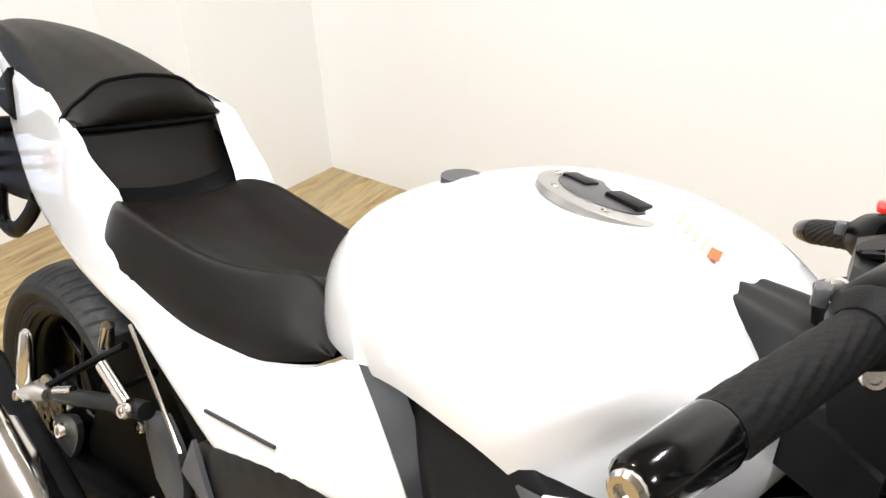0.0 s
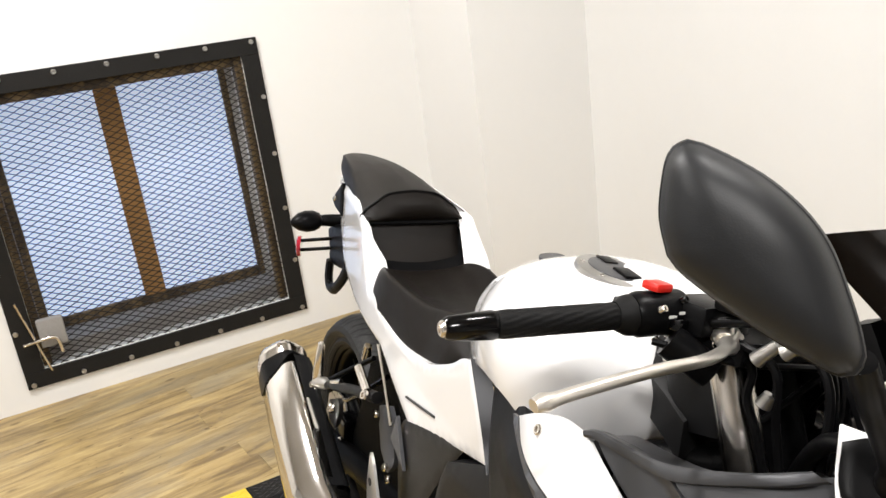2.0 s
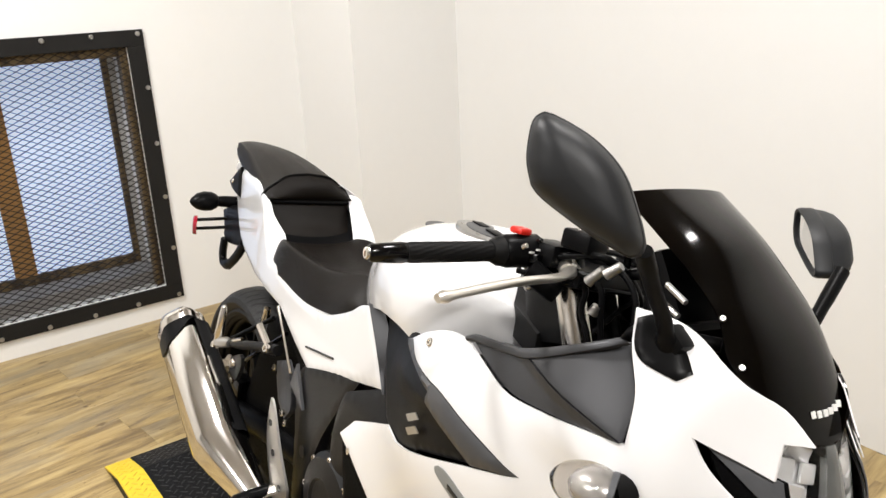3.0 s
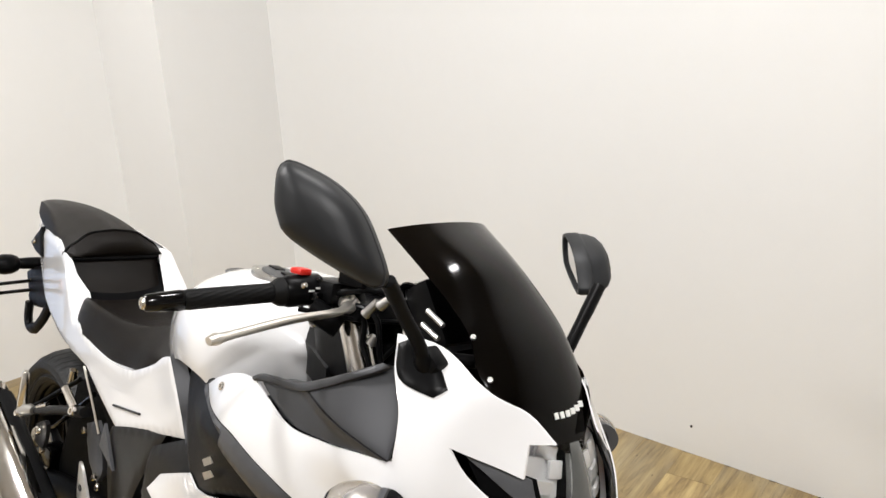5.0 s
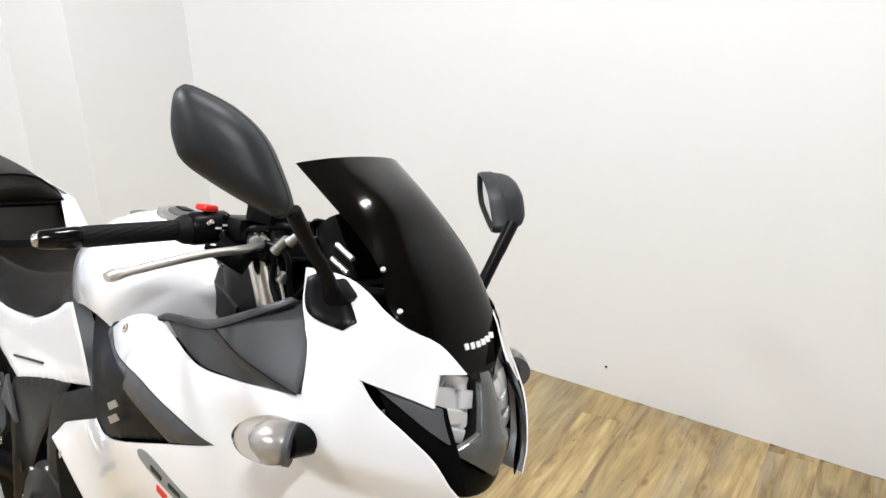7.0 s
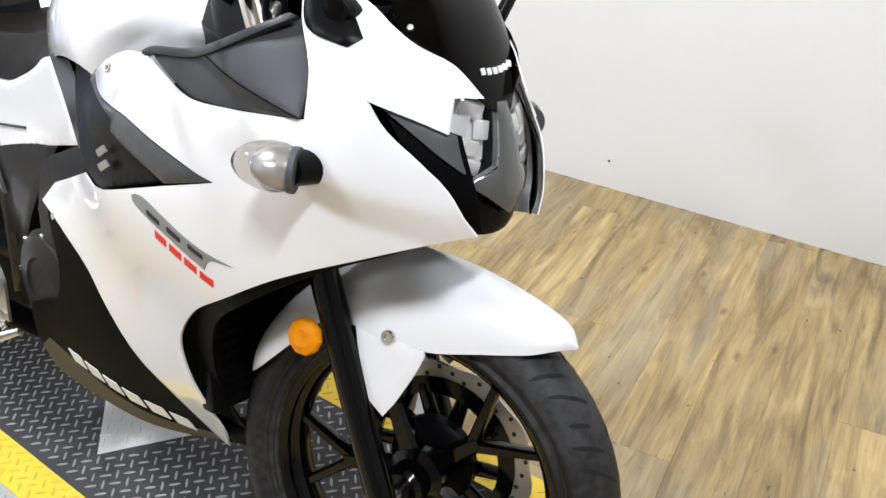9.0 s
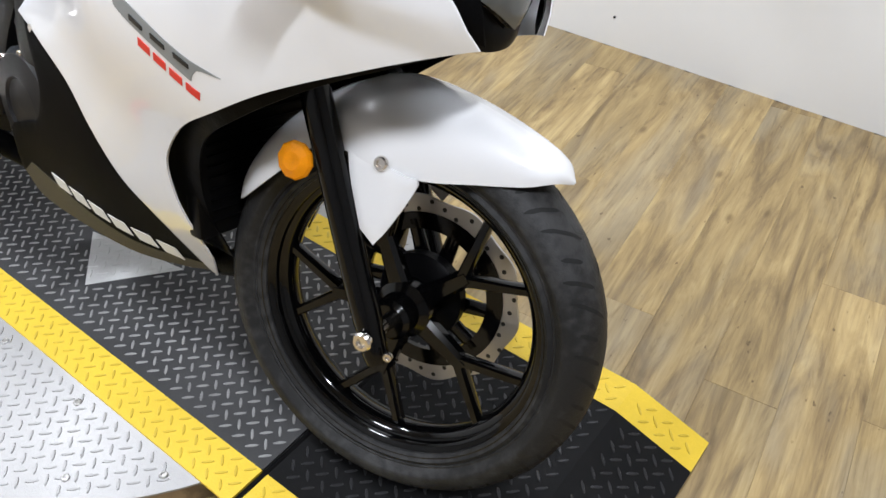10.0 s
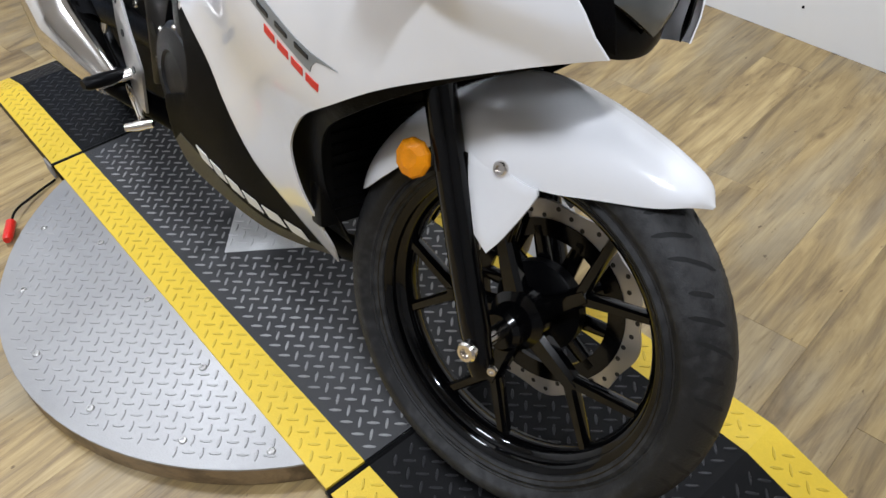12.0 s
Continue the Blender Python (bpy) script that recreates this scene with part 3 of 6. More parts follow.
# ---- floor boards ----
def boards():
    """Laminate planks laid a little askew to the walls, staggered row by row, each its own piece."""
    wide, long, turn = 0.133, 1.22, radians(6.7)
    c, sn = math.cos(turn), math.sin(turn)
    meshes = {}
    rnd = random.Random(7)
    for k in range(-27, 28):
        u = 0.1685 + k * wide
        lo = max((-3.2 - u * sn) / c, (u * c - 3.25) / sn)
        hi = min((YB + 0.004 - u * sn) / c, (u * c - XW + 0.08) / sn)
        v = {0: 0.507, 2: 0.400, -2: 0.861}.get(k, rnd.random() * long) - 4 * long
        while v < hi:
            v0, v1 = max(v, lo), min(v + long, hi)
            v += long
            if v1 - v0 < 0.02:
                continue
            key = round(v1 - v0, 3)
            if key not in meshes:
                bm = box_bm(-wide / 2 + 0.0001, -key / 2 + 0.0002, -0.012, wide / 2 - 0.0001, key / 2 - 0.0002, 0.0)
                top = [e for e in bm.edges if all(w.co.z > -0.001 for w in e.verts)]
                bmesh.ops.bevel(bm, geom=top, offset=0.0004, segments=1, affect="EDGES")
                me = bpy.data.meshes.new("plank")
                bm.to_mesh(me)
                bm.free()
                me.materials.append(FLOORW)
                meshes[key] = me
            ob = new("plank", meshes[key])
            ob.parent = floor
            m = (v0 + v1) / 2
            ob.matrix_world = pose(u * c - m * sn, u * sn + m * c, 0, 0, 0, 6.7)

# ---- the motorcycle ----
from mathutils.geometry import delaunay_2d_cdt

# leaning on its side stand, front wheel turned to its left; x forward, y to its left, z up from the lane
bike = tagged(empty("motorcycle", pose(0, -0.075, TOP + 0.002, -12, 0, -4)), "white sports motorcycle with black seat and smoked screen", "motorcycle")
bike_m = Matrix.Identity(4)

# half-width of the bodywork, by station along x and height z
BX = (-0.70, -0.50, -0.35, -0.20, -0.10, 0.0, 0.06, 0.11)
BZ = (0.20, 0.35, 0.50, 0.65, 0.78, 0.88, 0.96)
BW = (
    (0.170, 0.140, 0.090, 0.075, 0.060, 0.050, 0.040, 0.030),
    (0.205, 0.195, 0.165, 0.145, 0.130, 0.110, 0.090, 0.060),
    (0.215, 0.215, 0.207, 0.200, 0.190, 0.170, 0.130, 0.090),
    (0.165, 0.212, 0.244, 0.238, 0.215, 0.185, 0.145, 0.100),
    (0.115, 0.185, 0.235, 0.238, 0.228, 0.203, 0.150, 0.090),
    (0.090, 0.150, 0.190, 0.205, 0.212, 0.172, 0.100, 0.050),
    (0.080, 0.120, 0.160, 0.175, 0.168, 0.110, 0.060, 0.030),
)


def spline1(xs, ys, x):
    """A smooth curve through (xs, ys), straight beyond its ends."""
    k = len(xs)
    i = 0
    while i < k - 2 and x > xs[i + 1]:
        i += 1
    h = xs[i + 1] - xs[i]
    t = max(-0.6, min(1.6, (x - xs[i]) / h))

    def slope(j):
        if j == 0:
            return (ys[1] - ys[0]) / (xs[1] - xs[0])
        if j == k - 1:
            return (ys[-1] - ys[-2]) / (xs[-1] - xs[-2])
        return (ys[j + 1] - ys[j - 1]) / (xs[j + 1] - xs[j - 1])

    a, b = slope(i), slope(i + 1)
    if t < 0:
        return ys[i] + a * h * t
    if t > 1:
        return ys[i + 1] + b * h * (t - 1)
    return ys[i] * (2 * t ** 3 - 3 * t * t + 1) + a * h * (t ** 3 - 2 * t * t + t) + ys[i + 1] * (3 * t * t - 2 * t ** 3) + b * h * (t ** 3 - t * t)


def body_w(x, z):
    f = min(1.0, max(0.0, (x + 0.17) / 0.13))
    fold = f * min(0.020, 0.46 * max(0.0, 0.768 - 0.27 * x - z))
    return max(0.012, spline1(BZ, [spline1(BX, row, x) for row in BW], z) - fold)


def centre(x):
    """The middle plane of the bodywork."""
    return -0.018 - 0.020 * min(1.0, max(0.0, (x + 0.35) / 0.35))


def far(s, x, y):
    """A half-width y on the near (s < 0) or far side."""
    return -y if s < 0 else max(y + 2 * centre(x), centre(x) + 0.004)


def tail_tuck(x, z):
    """How far the tail panel draws in towards the bolster."""
    return 0.6 * max(0.0, z - max(0.70, min(0.84, 0.715 - 1.64 * (x + 1.165)))) * min(1.0, max(0.0, (-1.11 - x) / 0.03))


def tail_w(x, z):
    w = spline1((-1.75, -1.65, -1.5, -1.35, -1.2, -1.0, -0.85, -0.7, -0.58), (0.025, 0.06, 0.095, 0.12, 0.14, 0.15, 0.155, 0.161, 0.170), x)
    return max(0.01, w - 0.9 * max(0.0, z - 0.84) ** 1.5 + 0.07 * max(0.0, 0.64 - z) - tail_tuck(x, z))


def outline(pts, step=0.009):
    """A closed outline through points (a, b) or, at a corner, (a, b, 1), cut into even steps."""
    k = len(pts)
    out = []
    for i in range(k):
        p0, p1, p2, p3 = (pts[(i + d) % k] for d in (-1, 0, 1, 2))
        a, b, c, d = (Vector(p[:2]) for p in (p0, p1, p2, p3))
        ta = (c - b) if len(p1) > 2 else (c - a) * 0.5
        tb = (c - b) if len(p2) > 2 else (d - b) * 0.5
        n = max(1, round((c - b).length / step))
        for s in range(n):
            t = s / n
            out.append(b * (2 * t ** 3 - 3 * t * t + 1) + ta * (t ** 3 - 2 * t * t + t) + c * (3 * t * t - 2 * t ** 3) + tb * (t ** 3 - t * t))
    return out


def in_poly(p, poly):
    x, y = p
    c = False
    j = len(poly) - 1
    for i in range(len(poly)):
        a, b = poly[i], poly[j]
        if (a.y > y) != (b.y > y) and x < (b.x - a.x) * (y - a.y) / (b.y - a.y) + a.x:
            c = not c
        j = i
    return c


def sheet_bm(pts, place, thick=0.003, step=0.009, roll=0.0025, inward=Vector((0, 1, 0))):
    """A curved sheet: the outline is filled, laid on a surface by place(a, b), given thickness and rolled edges."""
    rim = outline(pts, step)
    lo = Vector((min(p.x for p in rim), min(p.y for p in rim)))
    hi = Vector((max(p.x for p in rim), max(p.y for p in rim)))
    verts = list(rim)
    nx, ny = int((hi.x - lo.x) / step) + 1, int((hi.y - lo.y) / (step * 0.87)) + 1
    for j in range(ny):
        for i in range(nx):
            p = Vector((lo.x + (i + 0.5 * (j % 2)) * step, lo.y + j * step * 0.87))
            if in_poly(p, rim) and min((p - q).length_squared for q in rim) > (0.6 * step) ** 2:
                verts.append(p)
    k = len(rim)
    vs, _, fs, *_ = delaunay_2d_cdt(verts, [], [list(range(k))], 1, 1e-6)
    bm = bmesh.new()
    edge = {i for i, v in enumerate(vs) if min((v - q).length_squared for q in rim) < 1e-9}
    front = []
    for i, v in enumerate(vs):
        front.append(bm.verts.new(Vector(place(v.x, v.y)) + (inward * roll if i in edge else Vector())))
    for f in fs:
        bm.faces.new([front[i] for i in f])
    bmesh.ops.recalc_face_normals(bm, faces=bm.faces)
    border = [e for e in bm.edges if len(e.link_faces) == 1]
    ext = bmesh.ops.extrude_edge_only(bm, edges=border)
    for v in ext["geom"]:
        if isinstance(v, bmesh.types.BMVert):
            v.co += inward * thick
    return bm


def both_sides(name, pts, material, width=body_w, off=0.0, label="", thick=0.003, step=0.009, extra=None, roll=0.0025, sides=(-1, 1)):
    """The same panel on the right side and, mirrored, on the left."""
    for s in sides:
        def place(x, z):
            tuck = (0.020 * min(1.0, max(0.0, (z - 0.80) / 0.06)) + 0.030 * min(1.0, max(0.0, (z - 0.89) / 0.04))) * min(1.0, max(0.0, (x + 0.25) / 0.2)) if s > 0 else 0.0
            return Vector((x, far(s, x, width(x, z) + off - tuck + (extra(x, z) if extra else 0.0)), z))
        part(name, sheet_bm(pts, place, thick, step, roll, Vector((0, -s, 0))), material, bike, label)


# -- fairing
both_sides("side_fairing", [(-0.452, 0.784, 1), (-0.405, 0.810), (-0.350, 0.831), (-0.3025, 0.8365, 1), (-0.255, 0.8228), (-0.201, 0.8095), (-0.138, 0.8130), (-0.084, 0.8180), (-0.0355, 0.8235, 1), (-0.0395, 0.8545),
                            (-0.0485, 0.881), (-0.072, 0.915), (-0.088, 0.946, 1), (-0.05, 0.944), (-0.021, 0.933), (0.009, 0.914), (0.029, 0.900), (0.054, 0.886), (0.083, 0.858, 1), (0.064, 0.856, 1),
                            (0.071, 0.823, 1), (0.012, 0.849, 1), (0.031, 0.822), (0.059, 0.795), (0.076, 0.777), (0.087, 0.760), (0.096, 0.740), (0.104, 0.720, 1), (0.085, 0.713), (0.021, 0.684), (-0.083, 0.63),
                            (-0.156, 0.582), (-0.226, 0.533), (-0.285, 0.463), (-0.298, 0.396), (-0.292, 0.336), (-0.288, 0.28), (-0.313, 0.222, 1), (-0.331, 0.242), (-0.375, 0.323), (-0.413, 0.374), (-0.455, 0.448),
                            (-0.491, 0.501), (-0.562, 0.538), (-0.626, 0.556, 1), (-0.588, 0.594, 1), (-0.458, 0.650, 1), (-0.418, 0.645, 1), (-0.385, 0.652), (-0.346, 0.664), (-0.25, 0.697), (-0.152, 0.7285, 1),
                            (-0.195, 0.739), (-0.249, 0.751), (-0.309, 0.765), (-0.356, 0.768), (-0.41, 0.771)], WHITE, label="glossy white side fairing", roll=0.0006)


def ridge(x, z):
    """Two facets that meet in a rolled crease which runs down across the grey panel."""
    d = z - 0.858 + 0.223 * (x + 0.187)
    if d > 0:
        return 0.0055 - 0.24 * d
    return 0.0055 + 0.55 * d if d > -0.0135 else -0.0019 + 0.10 * (d + 0.0135)


both_sides("side_duct_panel", [(-0.300, 0.8385, 1), (-0.285, 0.8430), (-0.222, 0.8515), (-0.188, 0.8568, 1), (-0.11, 0.8398), (-0.0385, 0.8235, 1), (-0.084, 0.8190), (-0.138, 0.8140), (-0.201, 0.8105), (-0.255, 0.8240)],
           DUCTP, extra=ridge, label="satin dark grey duct panel", roll=0.0008, step=0.0048)
both_sides("duct_panel_top", [(-0.1865, 0.8594, 1), (-0.150, 0.8760), (-0.115, 0.8950), (-0.076, 0.9135, 1), (-0.0495, 0.881), (-0.0405, 0.8545), (-0.0365, 0.8252, 1), (-0.11, 0.8424)],
           DUCTP, extra=ridge, label="satin grey facet with a pressed ridge", roll=0.0008, step=0.0048)
both_sides("cover_facet", [(-0.452, 0.7825, 1), (-0.41, 0.7695), (-0.356, 0.7665), (-0.309, 0.7635), (-0.249, 0.7495), (-0.195, 0.7375), (-0.155, 0.7285, 1), (-0.190, 0.7185), (-0.227, 0.7075, 1), (-0.281, 0.7240), (-0.348, 0.7410, 1), (-0.340, 0.7535, 1), (-0.395, 0.7620), (-0.455, 0.7690), (-0.475, 0.775, 1)],
           GREYP, off=0.0032, label="satin grey facet of the frame cover", roll=0.003, step=0.007)
for s in (-1, 1):
    rim_out = curve([(x, far(s, x, body_w(x, z) + max(0.0, ridge(x, z)) + 0.0005), z) for x, z in ((-0.303, 0.835), (-0.284, 0.840), (-0.222, 0.8475), (-0.176, 0.8605), (-0.105, 0.8955), (-0.0735, 0.9135))], 6)
    rim_in = curve([(x, far(s, x, body_w(x, z)), z) for x, z in ((-0.311, 0.842), (-0.292, 0.852), (-0.240, 0.860), (-0.198, 0.870), (-0.138, 0.894), (-0.092, 0.9165))], 6)
    rim_in = [p.lerp(q, 0.62) for p, q in zip(rim_out, rim_in)]
    lift = Vector((0, s * 0.0030, 0.0016))
    part("panel_lip", loft_bm([[p + Vector((0, -s * 0.004, -0.002)), p + lift * 0.5, p.lerp(q, 0.25) + lift, p.lerp(q, 0.75) + lift, q + lift * 0.4, q + Vector((0, -s * 0.010, -0.003)), q + Vector((0, -s * 0.016, -0.012))] for p, q in zip(rim_out, rim_in)], False, False), DUCTP, bike, "satin grey rolled lip")
    well = [q + Vector((-0.006, -s * 0.050, -0.016)) for q in rim_in]
    part("inner_ledge", loft_bm([[q + Vector((0, -s * 0.012, -0.004)), q.lerp(w, 0.5) + Vector((0, 0, -0.003)), w, w + Vector((-0.012, 0, -0.06))] for q, w in zip(rim_in, well)], False, False), DUCTP, bike, "satin dark grey inner ledge")
both_sides("frame_cover", [(-0.702, 0.748, 1), (-0.655, 0.778), (-0.575, 0.799), (-0.51, 0.791), (-0.452, 0.783, 1), (-0.41, 0.770), (-0.356, 0.767), (-0.309, 0.764), (-0.249, 0.750), (-0.195, 0.738), (-0.152, 0.728, 1), (-0.25, 0.699), (-0.346, 0.666), (-0.385, 0.644), (-0.43, 0.632), (-0.48, 0.638), (-0.575, 0.628, 1), (-0.628, 0.672), (-0.668, 0.712), (-0.694, 0.738)],
           COVERP, off=-0.006, label="dark grained plastic frame cover", roll=0.004, step=0.007, thick=0.035,
           extra=lambda x, z: 0.008 * max(0.0, 1 - abs(z - 0.74 - 0.09 * (x + 0.4)) / 0.03) * min(1.0, max(0.0, (x + 0.52) / 0.08)) - 0.34 * max(0.0, 0.767 - 0.8 * (x + 0.624) - z) * min(1.0, max(0.0, (-0.45 - x) / 0.06)))
both_sides("belly_pan", [(-0.625, 0.55, 1), (-0.562, 0.537), (-0.491, 0.500), (-0.455, 0.447), (-0.413, 0.373), (-0.375, 0.322), (-0.318, 0.222, 1), (-0.38, 0.198), (-0.45, 0.185), (-0.56, 0.183), (-0.70, 0.195), (-0.75, 0.245, 1), (-0.73, 0.33), (-0.68, 0.36), (-0.62, 0.39), (-0.59, 0.46)],
           BELLY, off=-0.006, label="black plastic belly pan")
both_sides("inner_fairing", [(-0.60, 0.58, 1), (-0.16, 0.70, 1), (0.06, 0.70, 1), (-0.05, 0.64), (-0.15, 0.57), (-0.23, 0.50), (-0.27, 0.40), (-0.27, 0.28, 1), (-0.36, 0.28, 1), (-0.45, 0.45)], ENGINE, off=-0.022, label="black inner fairing")
both_sides("louvre", [(0.016, 0.846, 1), (0.0735, 0.8205, 1), (0.088, 0.785, 1), (0.055, 0.812, 1)], PLATEG, off=-0.006, label="grey louvre beside the headlight")

both_sides("nose_side", [(0.020, 0.838, 1), (0.0735, 0.8195, 1), (0.088, 0.785), (0.099, 0.748), (0.101, 0.722, 1), (0.082, 0.735), (0.055, 0.780)], ENGINE, off=-0.014, label="black nose lining")
# -- windscreen, with its screws
SC = [(0.074, 0.834), (0.070, 0.850), (0.049, 0.892), (0.014, 0.937), (-0.039, 0.984), (-0.092, 1.026), (-0.168, 1.060)]
SE = [(0.066, 0.030, 0.850), (0.047, 0.063, 0.887), (0.008, 0.084, 0.914), (-0.028, 0.080, 0.953), (-0.070, 0.081, 0.980), (-0.120, 0.083, 1.007), (-0.206, 0.088, 1.046)]
SY = (-0.034, -0.040, -0.046, -0.038, -0.031, -0.027, -0.012)
mid, side = curve([(x, y, z) for (x, z), y in zip(SC, SY)], 6), curve(SE, 6)


def screen_row(k, n=40):
    a, b = mid[k], side[k]
    row = []
    for i in range(n + 1):
        u = -1 + 2 * i / n
        f = u * u
        row.append(Vector((a.x + (b.x - a.x) * f, a.y + b.y * (1 - (0.32 * max(0.0, 1 - k / 12) if u > 0 else 0)) * math.sin(u * 1.2) / math.sin(1.2), a.z + (b.z - a.z) * f)))
    return row


bm = loft_bm([screen_row(k) for k in range(len(mid))], False, False)
bmesh.ops.recalc_face_normals(bm, faces=bm.faces)
bmesh.ops.solidify(bm, geom=bm.faces[:], thickness=0.003)
screen = part("windscreen", bm, SCREEN, bike, "dark smoked windscreen")
for s in (-1, 1):
    for k, e in ((18, 1), (13, 3)):
        q = screen_row(k)[e if s < 0 else 40 - e]
        nrm = Vector((0.5, s * 0.7, 0.5))
        part("screen_screw", bolt_bm(q + nrm.normalized() * (0.002 if s < 0 else -0.003), nrm, 0.0034, 0.0030), ALU, screen, "bright domed screw")
# the maker's mark on the screen's foot, as plain bars
kz = min(range(len(mid)), key=lambda k: abs(mid[k].z - 0.874))
for i in range(6):
    q = min(screen_row(kz, 400), key=lambda p: abs(p.y + 0.058 - 0.0100 * i))
    part("mark_bar", box_bm(-0.0010, -0.0033, -0.0036, 0.0008, 0.0033, 0.0036, 0.0005), WHITED, screen, smooth=False, m=pose(q.x + 0.0015, q.y, q.z, 0, -26, -math.degrees(5.0 * (q.y + 0.04))))

# -- headlight
YN = -0.038


def nose_x(u, z):
    return 0.103 - 2.1 * max(0.0, z - 0.73) ** 2 - 6.0 * u * u


BACK = Vector((-1, 0, 0))
lamp = part("headlight", sheet_bm([(-0.085, 0.835, 1), (-0.05, 0.858), (0.05, 0.858), (0.085, 0.835, 1), (0.07, 0.755), (0.035, 0.722), (0.0, 0.708), (-0.035, 0.722), (-0.07, 0.755)], lambda u, z: Vector((nose_x(u * 0.8, z) - 0.034, YN + u, z)), 0.03, 0.012, 0.0, BACK), BLACKP, bike, "black headlight housing")
part("chin", sheet_bm([(-0.078, 0.775, 1), (-0.053, 0.770), (-0.032, 0.753), (0.0, 0.730, 1), (0.032, 0.753), (0.053, 0.770), (0.078, 0.775, 1), (0.06, 0.728), (0.03, 0.709), (-0.03, 0.709), (-0.06, 0.728)], lambda u, z: Vector((nose_x(u, z) - 0.012, YN + u, z)), 0.02, 0.012, 0.003, BACK), BLACKP, lamp, "black plastic chin under the lamps")
for s in (-1, 1):
    face = lambda d: (lambda u, z: Vector((nose_x(u, z) - d, YN + s * u, z)))
    part("reflector", sheet_bm([(0.010, 0.846, 1), (0.044, 0.852, 1), (0.066, 0.820, 1), (0.049, 0.773, 1), (0.0205, 0.788, 1)], face(0.026), 0.008, 0.01, 0.0, BACK), SILVERED, lamp, "bright headlight reflector")
    for y0, z0, w, h, tilt in ((0.028, 0.838, 0.012, 0.009, 12), (0.046, 0.822, 0.011, 0.012, -8), (0.040, 0.803, 0.012, 0.008, 6), (0.024, 0.818, 0.009, 0.010, -14), (0.040, 0.784, 0.012, 0.008, 14)):
        part("facet", box_bm(0, -w, -h, 0.006, w, h, 0.002), SILVERED, lamp, "bright faceted reflector bowl", m=Matrix.Translation(face(0.021)(y0, z0)) @ pose(0, 0, 0, 10 * s, tilt, s * (22 + tilt)))
    lens = part("headlight_lens", sheet_bm([(0.0085, 0.8485, 1), (0.044, 0.855, 1), (0.068, 0.821, 1), (0.0500, 0.770, 1), (0.0200, 0.7855, 1)], face(0.0), 0.003, 0.008, 0.001, BACK), LENS, lamp, "clear headlight lens")
    lens.visible_shadow = False
part("position_lens", sheet_bm([(-0.008, 0.848, 1), (0.008, 0.848, 1), (0.0195, 0.7850, 1), (0.0490, 0.7695, 1), (0.055, 0.769, 1), (0.034, 0.756), (0.0, 0.733, 1), (-0.034, 0.756), (-0.055, 0.769, 1), (-0.0490, 0.7695, 1), (-0.0195, 0.7850, 1)], lambda u, z: Vector((nose_x(u, z) + 0.001, YN + u, z)), 0.012, 0.007, 0.002, BACK), SMOKE, lamp, "smoked grey lamp lens")

# -- front indicators
for s in (-1, 1):
    st = [(-0.030, far(s, 0, 0.19), 0.777), (-0.028, far(s, 0, 0.215), 0.778), (-0.027, far(s, 0, 0.236), 0.780)]
    ind = part("front_indicator", tube_bm(st, [0.022, 0.020, 0.019], 16, 0.9), BLACKP, bike, "black stalk of the front indicator")
    rings = []
    d = Vector((-0.80, s * 0.58, 0.06)).normalized()
    e = d.cross(Vector((0, 0, 1))).normalized()
    up = e.cross(d)
    for f, r, _ in curve([(0.0, 0.018, 0), (0.005, 0.025, 0), (0.018, 0.0285, 0), (0.034, 0.027, 0), (0.049, 0.021, 0), (0.059, 0.011, 0), (0.063, 0.002, 0)], 5):
        c = Vector((-0.020, far(s, 0, 0.232), 0.780)) + d * f
        rings.append([c + e * (r * math.cos(2 * math.pi * k / 36)) + up * (r * 0.86 * math.sin(2 * math.pi * k / 36)) for k in range(36)])
    lens = part("indicator_lens", loft_bm(rings), INDL, ind, "clear greyish indicator lens")
    lens.visible_shadow = False
    bowl = []
    for f, r in ((0.004, 0.021), (0.012, 0.0225), (0.026, 0.019), (0.038, 0.010), (0.042, 0.002)):
        c = Vector((-0.020, far(s, 0, 0.232), 0.780)) + d * f
        bowl.append([c + e * (r * math.cos(2 * math.pi * k / 18)) + up * (r * 0.86 * math.sin(2 * math.pi * k / 18)) for k in range(18)])
    part("lens_collar", tube_bm([Vector((-0.020, far(s, 0, 0.232), 0.780)) + d * f for f in (-0.002, 0.004)], 0.0262, 28, 0.88), PLATEG, ind, "grey collar of the indicator lens")
    part("reflector_bowl", loft_bm(bowl), LAMPG, ind, "grey inner reflector")

